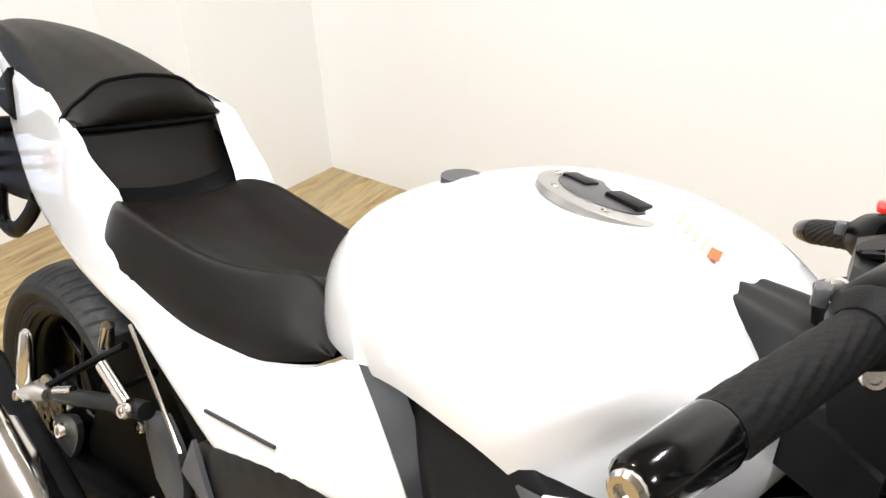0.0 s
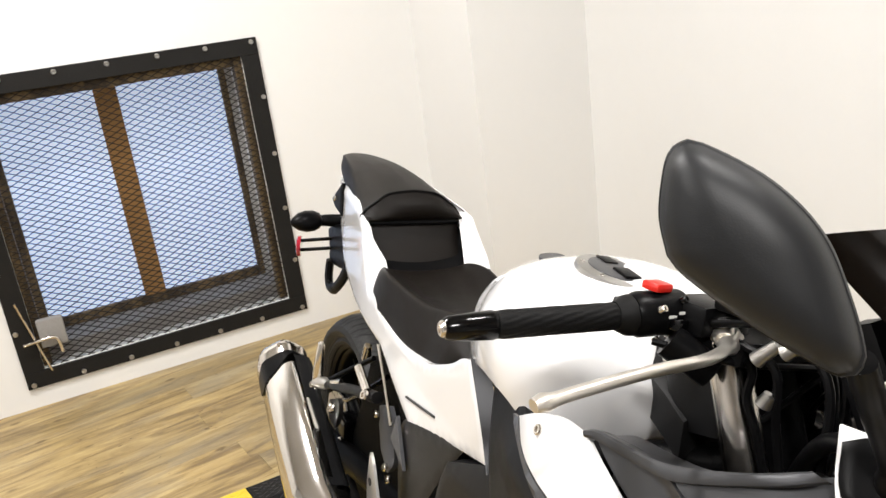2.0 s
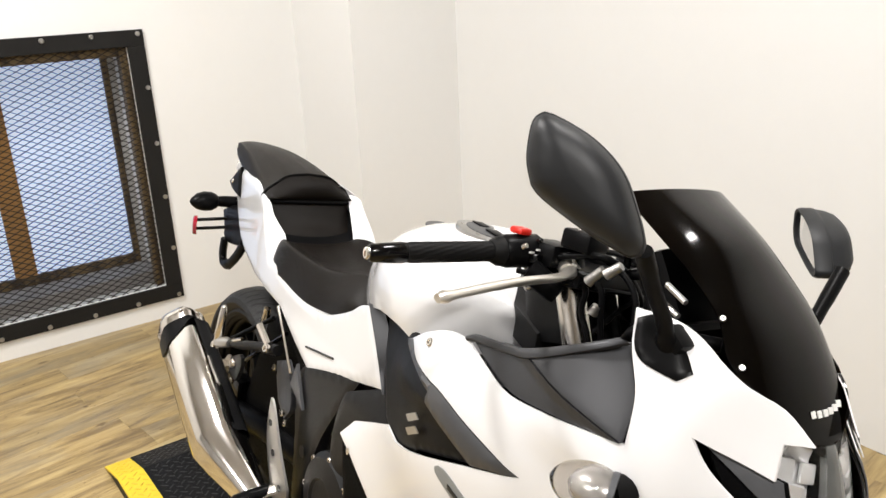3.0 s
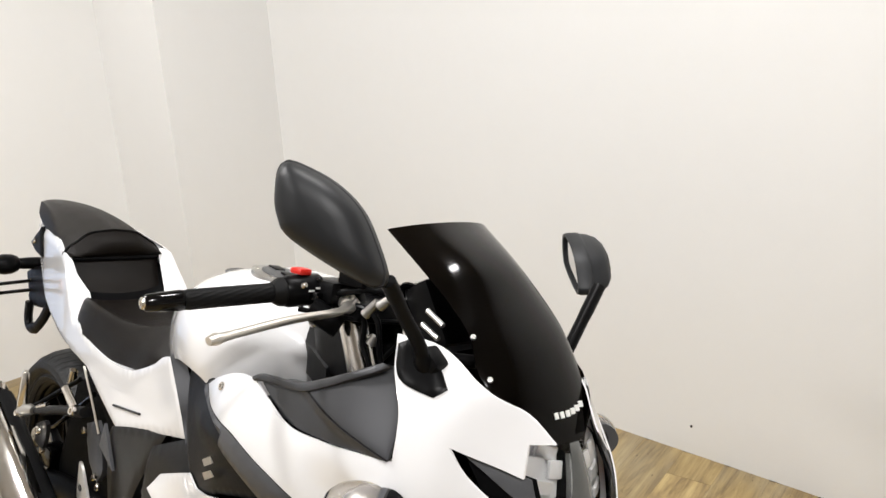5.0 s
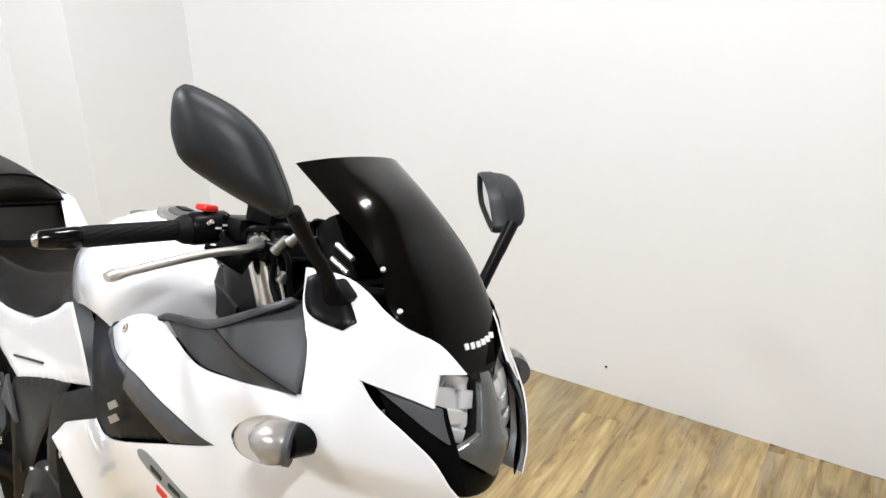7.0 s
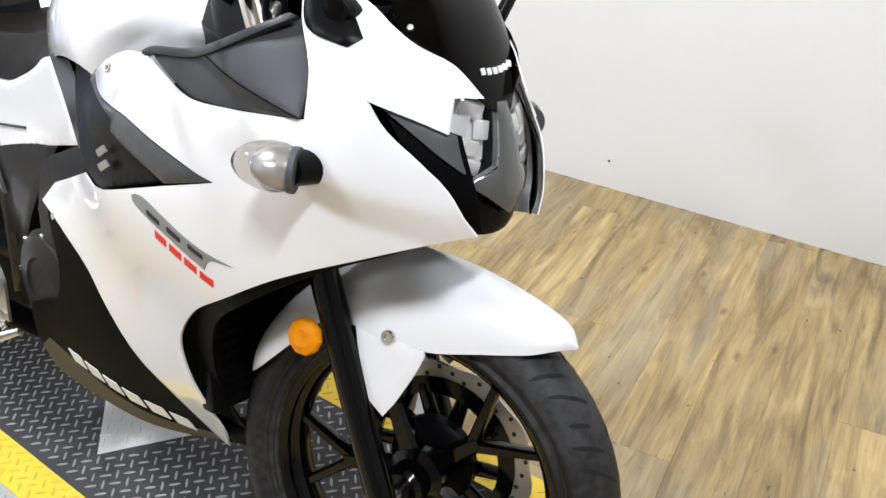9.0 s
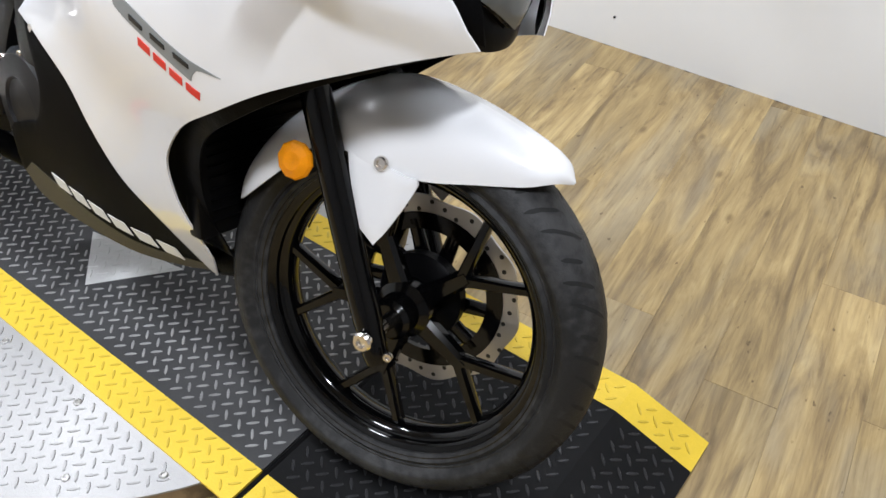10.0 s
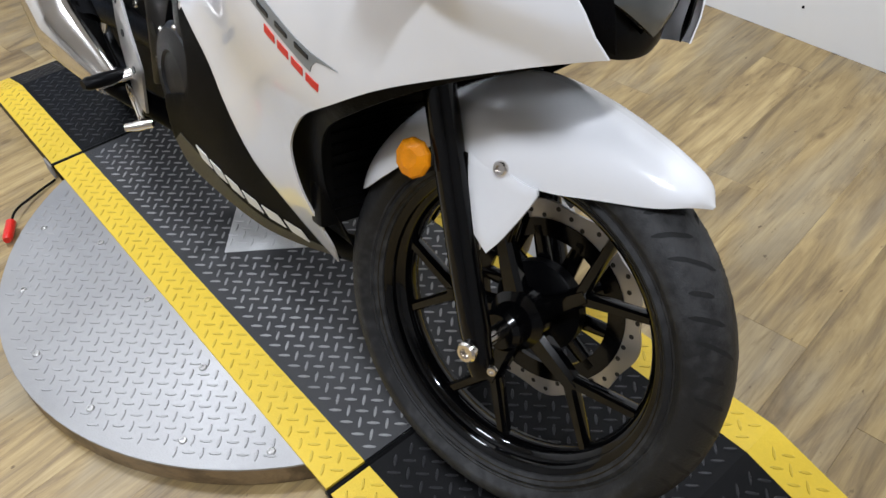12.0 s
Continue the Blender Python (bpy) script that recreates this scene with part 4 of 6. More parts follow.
# -- mirrors
def mirror(s, arm_pts, place):
    """The head is drawn from its inner tip outwards, with the glass facing backwards; place moves it to where it stands."""
    pts = curve(arm_pts, 6)
    arm = part("mirror_arm", tube_bm(pts, [0.012] * 4 + [0.0092] * (len(pts) - 8) + [0.010] * 4, 14, 0.85), BLACKP, bike, "black mirror arm")
    foot = [(-0.080, 0.938, 1), (-0.066, 0.945), (-0.044, 0.934), (-0.025, 0.920), (-0.009, 0.903, 1), (-0.017, 0.894, 1), (-0.052, 0.902), (-0.068, 0.915)]
    part("mirror_foot", sheet_bm(foot, lambda x, z: Vector((x, far(s, x, body_w(x, z) + 0.005 - (0.03 if s > 0 else 0)), z - (0.055 if s > 0 else 0))), 0.012, 0.006, 0.003, Vector((0, -s, 0))), BLACKP, arm, "black rubber foot")
    part("foot_block", box_bm(-0.016, -0.010, -0.022, 0.014, 0.012, 0.022, 0.006), BLACKP, arm, m=Matrix.Translation(pts[0] + Vector((0, -s * 0.004, 0.002))) @ pose(0, 0, 0, 0, 35, 0))
    rim = outline([(0.120, 1.122), (0.114, 1.130), (0.102, 1.131), (0.062, 1.115), (0.031, 1.090), (0.011, 1.056), (0.000, 1.029), (0.003, 1.018, 1), (0.010, 1.015), (0.027, 1.020), (0.057, 1.032), (0.098, 1.053), (0.111, 1.064, 1), (0.119, 1.085), (0.121, 1.106)], 0.006)
    ctr = Vector((0.072, 1.078))
    sheet = lambda f, d: [place @ Vector((d, -(ctr + (p - ctr) * f).x, (ctr + (p - ctr) * f).y - 1.07)) for p in rim]
    part("mirror_shell", loft_bm([sheet(f, d) for f, d in ((0.84, -0.002), (0.87, -0.0072), (0.96, -0.0080), (1.0, -0.004), (1.0, 0.007), (0.985, 0.010), (0.965, 0.0105), (0.95, 0.0125), (0.91, 0.021), (0.80, 0.030), (0.60, 0.036), (0.35, 0.039), (0.05, 0.040))]), SHELLP, arm, "satin black mirror shell")
    if s < 0:
        for k in range(7):
            at = place @ Vector((0.0245 + 0.0012 * k, -(0.104 - 0.0080 * k), 0.006 - 0.0042 * k))
            part("shell_mark", box_bm(-0.0016, -0.0028, -0.0022, 0.0016, 0.0028, 0.0022, 0.0006), SHELLP, arm, m=Matrix.Translation(at) @ place.to_3x3().to_4x4())
    part("mirror_glass", loft_bm([sheet(f, d) for f, d in ((0.86, -0.0024), (0.85, -0.0044), (0.05, -0.0044))]), MIRROR, arm, "mirror glass")


mirror(-1, [(-0.044, -0.166, 0.915), (-0.042, -0.180, 0.945), (-0.038, -0.210, 0.982), (-0.030, -0.243, 1.022)],
       Matrix.Translation((-0.026, -0.245, 1.07)) @ pose(0, 0, 0, 0, 0, -50) @ pose(0, 0, 0, 0, -7, 0))
mirror(1, [(-0.072, 0.100, 0.850), (-0.096, 0.150, 0.866), (-0.106, 0.190, 0.902), (-0.122, 0.258, 0.966)],
       Matrix.Translation((-0.158, 0.270, 0.983)) @ pose(0, 0, 0, 0, 0, 50) @ pose(0, 0, 0, 0, -7, 0) @ Matrix.Diagonal((1.35, -1.02, 0.74, 1)))

# -- tank
TY0 = -0.018
TK = [(-0.835, 0.765, 0.045, 0.735, 0.715), (-0.80, 0.815, 0.080, 0.755, 0.720), (-0.75, 0.862, 0.118, 0.778, 0.735), (-0.68, 0.898, 0.152, 0.800, 0.752), (-0.60, 0.919, 0.180, 0.818, 0.776),
      (-0.52, 0.918, 0.194, 0.826, 0.780), (-0.45, 0.902, 0.180, 0.832, 0.760), (-0.40, 0.889, 0.142, 0.836, 0.765), (-0.365, 0.876, 0.108, 0.836, 0.780), (-0.350, 0.862, 0.088, 0.832, 0.806)]
rings = []
for x in [v.x for v in curve([(t[0], 0, 0) for t in TK], 5)]:
    xs = [t[0] for t in TK]
    zt, w, zw, zb = (spline1(xs, [t[k] for t in TK], x) for k in (1, 2, 3, 4))
    ring = []
    for i in range(25):
        a = math.pi * i / 24
        c, sn = math.cos(a), math.sin(a)
        y = -w * math.copysign(abs(c) ** 0.80, c)
        y *= 1 - 0.07 * math.exp(-((x + 0.665 + 0.05 * sn) / 0.020) ** 2) * max(0.0, 1 - abs(sn - 0.55) / 0.5)
        back = x if x < -0.45 else -0.45 + (x + 0.45) * (0.30 + 0.70 * min(1.0, abs(y) / w) ** 1.5)
        ring.append(Vector((back, TY0 + y * (w + TY0) / w, zw + (zt - zw) * abs(sn) ** 0.92)))
    ring = [Vector((x, -w * 0.97, zb))] + [Vector((x, -w, (zb + zw) / 2))] + ring + [Vector((x, w + 2 * TY0, (zb + zw) / 2)), Vector((x, w * 0.97 + 2 * TY0, zb))]
    rings.append(ring)
part("tank", loft_bm(rings), WHITE, bike, "glossy white fuel tank")
cap_m = pose(-0.542, -0.027, 0.9150, -7, 8, 0) @ pose(0, 0, 0, 90, 0, 0)
cap = part("filler_cap", lathe_bm([(0.054, -0.004), (0.054, 0.002), (0.050, 0.0035), (0.039, 0.0035), (0.037, 0.0050), (0.032, 0.0058), (0.002, 0.006)], 40, cap_m), ALU, bike, "bright ring of the filler cap")
part("cap_disc", lathe_bm([(0.039, 0.002), (0.038, 0.0050), (0.032, 0.0060), (0.002, 0.0062)], 36, cap_m), GREYP, cap, "dark grey filler cap disc")
cap_up = pose(-0.542, -0.027, 0.9150, -7, 8, 0)
for a in range(6):
    part("cap_bolt", bolt_bm((0.045 * math.cos(radians(60 * a)), 0.045 * math.sin(radians(60 * a)), 0.0032), (0, 0, 1), 0.0035, 0.0015), STEEL, cap, m=cap_up)
part("key_cover", box_bm(0.004, -0.012, 0.004, 0.034, 0.012, 0.0095, 0.002), BLACKP, cap, m=cap_up)
part("cap_recess", box_bm(-0.036, -0.010, 0.004, -0.014, 0.010, 0.0078, 0.001), BLACKP, cap, m=cap_up)


def tank_z(x, y):
    """The height of the tank's skin."""
    xs = [t[0] for t in TK]
    zt, w, zw = (spline1(xs, [t[k] for t in TK], x) for k in (1, 2, 3))
    c = min(1.0, abs((y - TY0) * w / (w + TY0)) / w) ** 1.25
    return zw + (zt - zw) * (1 - c * c) ** 0.46


def sticker(name, x0, y0, lx, ly, material, turn, label="", lift=0.0012):
    ca, sa = math.cos(radians(turn)), math.sin(radians(turn))
    grid = []
    for i in range(9):
        row = []
        for j in range(9):
            a, b = (i / 8 - 0.5) * lx, (j / 8 - 0.5) * ly
            x, y = x0 + a * ca - b * sa, y0 + a * sa + b * ca
            row.append(Vector((x, y, tank_z(x, y) + lift)))
        grid.append(row)
    part(name, loft_bm(grid, False, False), material, bike, label)


# warning sticker: an orange head and thin grey bars, no lettering
sticker("warning_sticker", -0.448, -0.030, 0.0085, 0.019, ORANGED, 16, "orange warning sticker")
for k in range(4):
    sticker("sticker_bar", -0.460 - 0.009 * k, -0.022 + 0.005 * k, 0.003, 0.024, SALMON, 16, "faint printed line")
part("breather", tube_bm([(-0.672, -0.040, 0.885), (-0.672, -0.041, 0.9015)], 0.019, 18), GREYP, bike)

# -- front and pillion seat
SEATY = -0.025


def cushion_ring(x, zt, w, ze, wb, zb, mid_y=SEATY):
    """A cross-section of a cushion: a dished or domed top, a rounded rim and sides down to the base."""
    half = curve([(0, 0, zt), (0, 0.5 * w, zt + 0.18 * (ze - zt)), (0, 0.80 * w, zt + 0.72 * (ze - zt)), (0, 0.93 * w, ze + 0.001), (0, w + 0.15 * (wb - w), ze - 0.010), (0, w + 0.72 * (wb - w), zb + 0.42 * (ze - zb)), (0, wb, zb)], 5)
    return [Vector((x, mid_y - p.y, p.z)) for p in half[:0:-1]] + [Vector((x, mid_y + p.y, p.z)) for p in half]


def cushion(st):
    xs = [t[0] for t in st]
    return loft_bm([cushion_ring(x, *(spline1(xs, [t[k] for t in st], x) for k in range(1, len(st[0])))) for x in [v.x for v in curve([(v, 0, 0) for v in xs], 6)]])


part("rider_seat", cushion([(-1.178, 0.724, 0.058, 0.722, 0.068, 0.69), (-1.168, 0.738, 0.083, 0.742, 0.096, 0.69), (-1.15, 0.742, 0.098, 0.754, 0.113, 0.69), (-1.10, 0.733, 0.108, 0.760, 0.121, 0.682), (-1.03, 0.722, 0.106, 0.755, 0.121, 0.676), (-0.94, 0.720, 0.096, 0.750, 0.123, 0.674),
                            (-0.87, 0.730, 0.079, 0.757, 0.120, 0.680), (-0.825, 0.752, 0.066, 0.767, 0.119, 0.690), (-0.80, 0.770, 0.069, 0.763, 0.116, 0.698), (-0.77, 0.782, 0.083, 0.746, 0.106, 0.708), (-0.742, 0.780, 0.090, 0.730, 0.094, 0.718)]), SEATV, bike, "black vinyl rider seat")
pillion = part("pillion_seat", cushion([(-1.70, 0.891, 0.014, 0.889, 0.016, 0.872, -0.020), (-1.66, 0.903, 0.031, 0.896, 0.036, 0.870, -0.020), (-1.58, 0.909, 0.051, 0.896, 0.057, 0.858, -0.018), (-1.48, 0.909, 0.071, 0.888, 0.077, 0.842, -0.015), (-1.38, 0.901, 0.089, 0.870, 0.096, 0.828, -0.015),
                                       (-1.30, 0.890, 0.099, 0.855, 0.105, 0.822, -0.018), (-1.258, 0.883, 0.104, 0.846, 0.110, 0.822, -0.023)]), SEATV, bike, "black vinyl pillion seat")
arc = [p + Vector((0.002, 0, 0.0005)) for p in cushion_ring(-1.258, 0.883, 0.104, 0.846, 0.108, 0.825, -0.023)]
part("piping", tube_bm(arc, 0.0032, 8), BLACKP, pillion, "raised black piping of the pillion seat")
line = [Vector((-1.238 - 0.010 * abs(2 * i / 50 - 1) ** 3, -0.023 + 0.109 * (2 * i / 50 - 1), 0.8235)) for i in range(51)]
part("front_face", loft_bm([[a.lerp(b, f) + Vector((0.016 * math.sin(math.pi * f), 0, 0)) for a, b in zip(arc, line)] for f in [k / 8 for k in range(9)]], False, False), SEATV, pillion, "padded front face of the pillion seat")
part("seat_strap", tube_bm([p + Vector((0.002, 0, -0.002)) for p in line], 0.0046, 8), BLACKP, bike, "black passenger strap")
rows = []
for k in range(9):
    f = k / 8
    w, x, z = 0.107 - 0.022 * f, -1.240 + 0.078 * f - 0.008 * math.sin(math.pi * f), 0.8215 - 0.085 * f
    rows.append([Vector((x - 0.035, SEATY - w + 0.008, z)), Vector((x - 0.012, SEATY - w, z))] + [Vector((x - 0.010 * (u / 8) ** 2, SEATY + w * u / 8, z)) for u in range(-7, 8)] + [Vector((x - 0.012, SEATY + w, z)), Vector((x - 0.035, SEATY + w - 0.008, z))])
part("seat_back", loft_bm(rows, False, False), SEATV, bike, "black vinyl bolster under the pillion seat")
part("tail_cap", cushion([(-1.728, 0.885, 0.006, 0.883, 0.008, 0.872, -0.020), (-1.715, 0.892, 0.016, 0.888, 0.018, 0.868, -0.020), (-1.69, 0.897, 0.022, 0.892, 0.024, 0.868, -0.020)]), BLACKP, bike, "black tail cap")

# -- tail and side panels
TAIL = [(-1.715, 0.886, 1), (-1.60, 0.889), (-1.45, 0.874), (-1.33, 0.852), (-1.240, 0.830), (-1.205, 0.795), (-1.168, 0.762, 1), (-1.150, 0.738), (-1.124, 0.713), (-1.054, 0.688), (-0.942, 0.679), (-0.84, 0.688), (-0.785, 0.705), (-0.724, 0.732), (-0.690, 0.753), (-0.655, 0.764, 1), (-0.628, 0.730), (-0.596, 0.688), (-0.572, 0.650, 1), (-0.63, 0.634), (-0.73, 0.606), (-0.872, 0.562, 1), (-0.96, 0.592), (-1.065, 0.632, 1), (-1.18, 0.640), (-1.30, 0.652), (-1.44, 0.680), (-1.53, 0.735), (-1.62, 0.81)]


def tail_surface(x, z, tuck=1.0):
    w = tail_w(x, z) + (0.0 if tuck else tail_tuck(x, z) + 0.010)
    return w


both_sides("tail_panel", TAIL, WHITE, tail_surface, 0.0, "glossy white tail panel", thick=0.010, sides=(-1,))
deck = ((-1.262, 0.834), (-1.240, 0.830), (-1.205, 0.795), (-1.168, 0.762), (-1.150, 0.738), (-1.124, 0.713))
part("tail_deck", loft_bm([[Vector((x, far(1, x, tail_surface(x, z, 0.0)), z)), Vector((x, far(1, x, tail_surface(x, z, 0.0)) - 0.012, z + 0.003)), Vector((x - 0.004, SEATY + 0.105 - 0.26 * max(0.0, 0.8215 - max(z, 0.745)), z - 0.002))] for x, z in deck], False, False), WHITE, bike, "white deck beside the bolster")
both_sides("tail_panel", TAIL, WHITE, lambda x, z: tail_surface(x, z, 0.0), 0.0, "glossy white tail panel", sides=(1,))
for s in (-1, 1):
    edge = curve([(x, 0, z) for x, z in ((-0.657, 0.765), (-0.628, 0.730), (-0.596, 0.688), (-0.572, 0.650))], 5)
    # lighter grey paints the light caught by the cover's rear facet
    part("cover_edge", loft_bm([[Vector((p.x - 0.004, far(s, p.x, tail_w(p.x, p.z) - 0.012), p.z)), Vector((p.x + 0.002, far(s, p.x, tail_w(p.x, p.z) - 0.002), p.z)), Vector((p.x + 0.024 * k / 15, far(s, p.x, tail_w(p.x, p.z) + 0.012 * k / 15), p.z + 0.004)), Vector((p.x + 0.034, far(s, p.x, tail_w(p.x, p.z) - 0.012), p.z + 0.004))] for k, p in enumerate(edge)], False, False), DUCTP, bike, "frame cover edge, its lit facet painted in lighter grey")
for s in (-1, 1):
    a, b = Vector((-0.892, s * 0.1575, 0.604)), Vector((-0.768, s * 0.1605, 0.627))
    part("slot", tube_bm([a, (a + b) / 2, b], 0.0022, 8), BLACKD, bike, "thin dark slot in the side cover")
both_sides("rear_inner", [(-1.06, 0.63, 1), (-0.96, 0.59), (-0.875, 0.558, 1), (-0.74, 0.598), (-0.60, 0.63, 1), (-0.60, 0.45, 1), (-0.72, 0.40), (-0.80, 0.45, 1), (-0.93, 0.52)], BELLY, lambda x, z: 0.142, 0.0, "black inner panel", step=0.02)
part("undertail", loft_bm([[Vector((x, s * w, z)) for s, z in ((-1, zt), (1, zt), (1, zb), (-1, zb))] for x, w, zt, zb in ((-1.70, 0.03, 0.87, 0.84), (-1.5, 0.085, 0.86, 0.735), (-1.3, 0.11, 0.80, 0.67), (-1.05, 0.12, 0.70, 0.64), (-0.9, 0.10, 0.69, 0.6))]), BLACKP, bike, "black undertail")

# -- wheels
def wheel_bm_parts(R, width, rim_r, rim_w):
    """Profiles (radius, y) of the tyre and of the rim."""
    h = width / 2
    tyre = [(rim_r - 0.004, -rim_w / 2 + 0.004), (rim_r + 0.006, -rim_w / 2 - 0.003), (rim_r + 0.012, -h * 0.80), (rim_r + 0.0135, -h * 0.835), (rim_r + 0.016, -h * 0.835), (rim_r + 0.0175, -h * 0.86), (R - 0.043, -h * 0.985), (R - 0.0405, -h * 1.008), (R - 0.0375, -h * 1.006), (R - 0.026, -h * 0.97), (R - 0.012, -h * 0.72), (R - 0.003, -h * 0.36), (R, 0)]
    tyre += [(r, -y) for r, y in tyre[-2::-1]]
    rim = [(rim_r + 0.005, -rim_w / 2), (rim_r + 0.007, -rim_w / 2 + 0.003), (rim_r + 0.004, -rim_w / 2 + 0.007), (rim_r - 0.006, -rim_w / 2 + 0.009), (rim_r - 0.010, -rim_w / 2 + 0.013), (rim_r - 0.010, -rim_w / 2 + 0.021), (rim_r - 0.016, -rim_w / 2 + 0.024), (rim_r - 0.021, -rim_w / 2 + 0.031), (rim_r - 0.024, 0)]
    rim += [(r, -y) for r, y in rim[-2::-1]]
    rim += [(r - 0.005, y) for r, y in rim[::-1]]
    return tyre, rim


def spoke_bm(r0, r1, a0, a1, y0, y1, w0, w1, t=0.011):
    """One straight limb of a cast spoke from hub to rim."""
    p0, p1 = (Vector((r * math.cos(a), y, r * math.sin(a))) for r, a, y in ((r0, a0, y0), (r1, a1, y1)))
    tan = (p1 - p0).cross(Vector((0, 1, 0))).normalized()
    rings = []
    for f in (0, 0.5, 1):
        c, w = p0.lerp(p1, f), w0 + (w1 - w0) * f
        rings.append([c + tan * (u * w) + Vector((0, v * t, 0)) for u, v in ((-1, -0.5), (-0.6, -1), (0.6, -1), (1, -0.5), (1, 0.5), (0.6, 1), (-0.6, 1), (-1, 0.5))])
    return loft_bm(rings)


def wheel(name, m, R, width, rim_r, rim_w, limbs, grooves, label, rim_mat):
    tyre_p, rim_p = wheel_bm_parts(R, width, rim_r, rim_w)
    hub = part(name, lathe_bm([(0.012, -0.055), (0.024, -0.055), (0.030, -0.048), (0.030, -0.02), (0.042, -0.012), (0.042, 0.012), (0.030, 0.02), (0.030, 0.048), (0.024, 0.055), (0.012, 0.055)], 28, m), BLACKG, bike, label)
    part("tyre", lathe_bm(tyre_p, 96, m, True), RUBBER, hub, "black tyre with slanting tread grooves")
    part("rim", lathe_bm(rim_p, 96, m, True), rim_mat, hub, "gloss black cast rim")
    for k in range(limbs):
        a = 2 * math.pi * k / limbs + 0.82
        for d in (-1, 1):
            part("spoke", spoke_bm(0.106, rim_r - 0.018, a + d * 0.02, a + d * 0.285, 0, 0, 0.0090, 0.0068), rim_mat, hub, m=m)
        part("spoke_stem", spoke_bm(0.034, 0.116, a, a, 0, 0, 0.017, 0.0115, 0.0125), rim_mat, hub, m=m)
    h = width / 2
    bm = bmesh.new()
    for k in range(grooves):
        a0 = 2 * math.pi * k / grooves
        for sgn, off, lean, ends in [(g, o, l, e) for g in (-1, 1) for o, l, e in ((0.0, 0.16, (0.10, 0.93)), (0.36, 0.13, (0.30, 0.97)), (0.68, 0.12, (0.42, 0.86)))]:
            prev = None
            for i in range(13):
                f = ends[0] + (ends[1] - ends[0]) * i / 12
                q = f * h
                r = float(np.interp(f, (0, 0.36, 0.72, 0.97, 1.0), (R, R - 0.003, R - 0.012, R - 0.026, R - 0.040))) + 0.0005
                a = a0 + ((0 if sgn < 0 else 0.5) + off) * 2 * math.pi / grooves + lean * f
                wv = 0.0118 * min(1, 2.5 * (1 - abs(2 * (i / 12) - 1)) + 0.25)
                ring = [bm.verts.new((r * math.cos(a + b), sgn * q, r * math.sin(a + b))) for b in (-wv, wv)]
                if prev:
                    bm.faces.new((prev[0], prev[1], ring[1], ring[0]))
                prev = ring
    tagged(finish("tread_pattern", bm, GROOVE, hub, m=m), "", "", "", "stuff")
    return hub


STEER = 15.0
axis = Vector((-math.sin(radians(25)), 0, math.cos(radians(25))))
pivot = Vector((0.08, 0, 0))
steer_m = Matrix.Translation(pivot) @ Matrix.Rotation(radians(STEER), 4, axis) @ Matrix.Translation(-pivot)
WC = Vector((-0.016, 0.0, 0.292))
wheel("front_wheel", steer_m @ Matrix.Translation(WC), 0.286, 0.106, 0.218, 0.086, 5, 17, "gloss black cast front wheel", RIMB)
RW = Vector((-1.405, -0.034, 0.279))
wheel("rear_wheel", Matrix.Translation(RW), 0.277, 0.140, 0.207, 0.110, 5, 20, "black cast rear wheel", RIMR)


part("hub_flange", lathe_bm([(0.012, 0.028), (0.060, 0.034), (0.066, 0.040), (0.066, 0.058), (0.055, 0.066), (0.012, 0.066)], 40, steer_m @ Matrix.Translation(WC)), ENGINE, bike, "black hub flange of the brake disc")


def disc_brake(name, centre, y, r_out, r_in, m, parent_label):
    """A drilled brake disc with a wavy edge."""
    n = 100
    out = [(r_out + 0.0035 * math.cos(10 * t), t) for t in [2 * math.pi * i / n for i in range(n)]]
    bm = bmesh.new()
    rings = []
    for rr, yy in ((0, -0.0022), (1, -0.0022), (1, 0.0022), (0, 0.0022)):
        rings.append([bm.verts.new((centre[0] + (r if rr else r_in) * math.cos(t), y + yy, centre[2] + (r if rr else r_in) * math.sin(t))) for r, t in out])
    for a, b in ((0, 1), (1, 2), (2, 3), (3, 0)):
        for i in range(n):
            j = (i + 1) % n
            bm.faces.new((rings[a][i], rings[a][j], rings[b][j], rings[b][i]))
    d = part(name, bm, DISC, bike, parent_label, m=m)
    bm = bmesh.new()
    for i in range(40):
        t = 2 * math.pi * i / 40
        r = r_in + (r_out - r_in) * (0.28 + 0.24 * (i % 3))
        for yy in (-0.0027, 0.0027):
            vs = [bm.verts.new((centre[0] + r * math.cos(t) + 0.0036 * math.cos(k * math.pi / 4), y + yy, centre[2] + r * math.sin(t) + 0.0036 * math.sin(k * math.pi / 4))) for k in range(8)]
            bm.faces.new(vs)
    tagged(finish("drilling", bm, BLACKD, d, m=m), "", "", "", "stuff")
    ring = Matrix.Translation((centre[0], y, centre[2]))
    part("carrier_ring", lathe_bm([(r_in - 0.022, -0.004), (r_in + 0.003, -0.004), (r_in + 0.003, 0.004), (r_in - 0.022, 0.004)], 60, m @ ring, True), BLACKG, d, "black disc carrier")
    for k in range(10):
        a = 2 * math.pi * k / 10 + 0.5
        part("carrier_arm", spoke_bm(0.03, r_in - 0.008, a, a + 0.22, 0, 0, 0.013, 0.010, 0.004), BLACKG, d, m=m @ Matrix.Translation((centre[0], y, centre[2])))
    return d


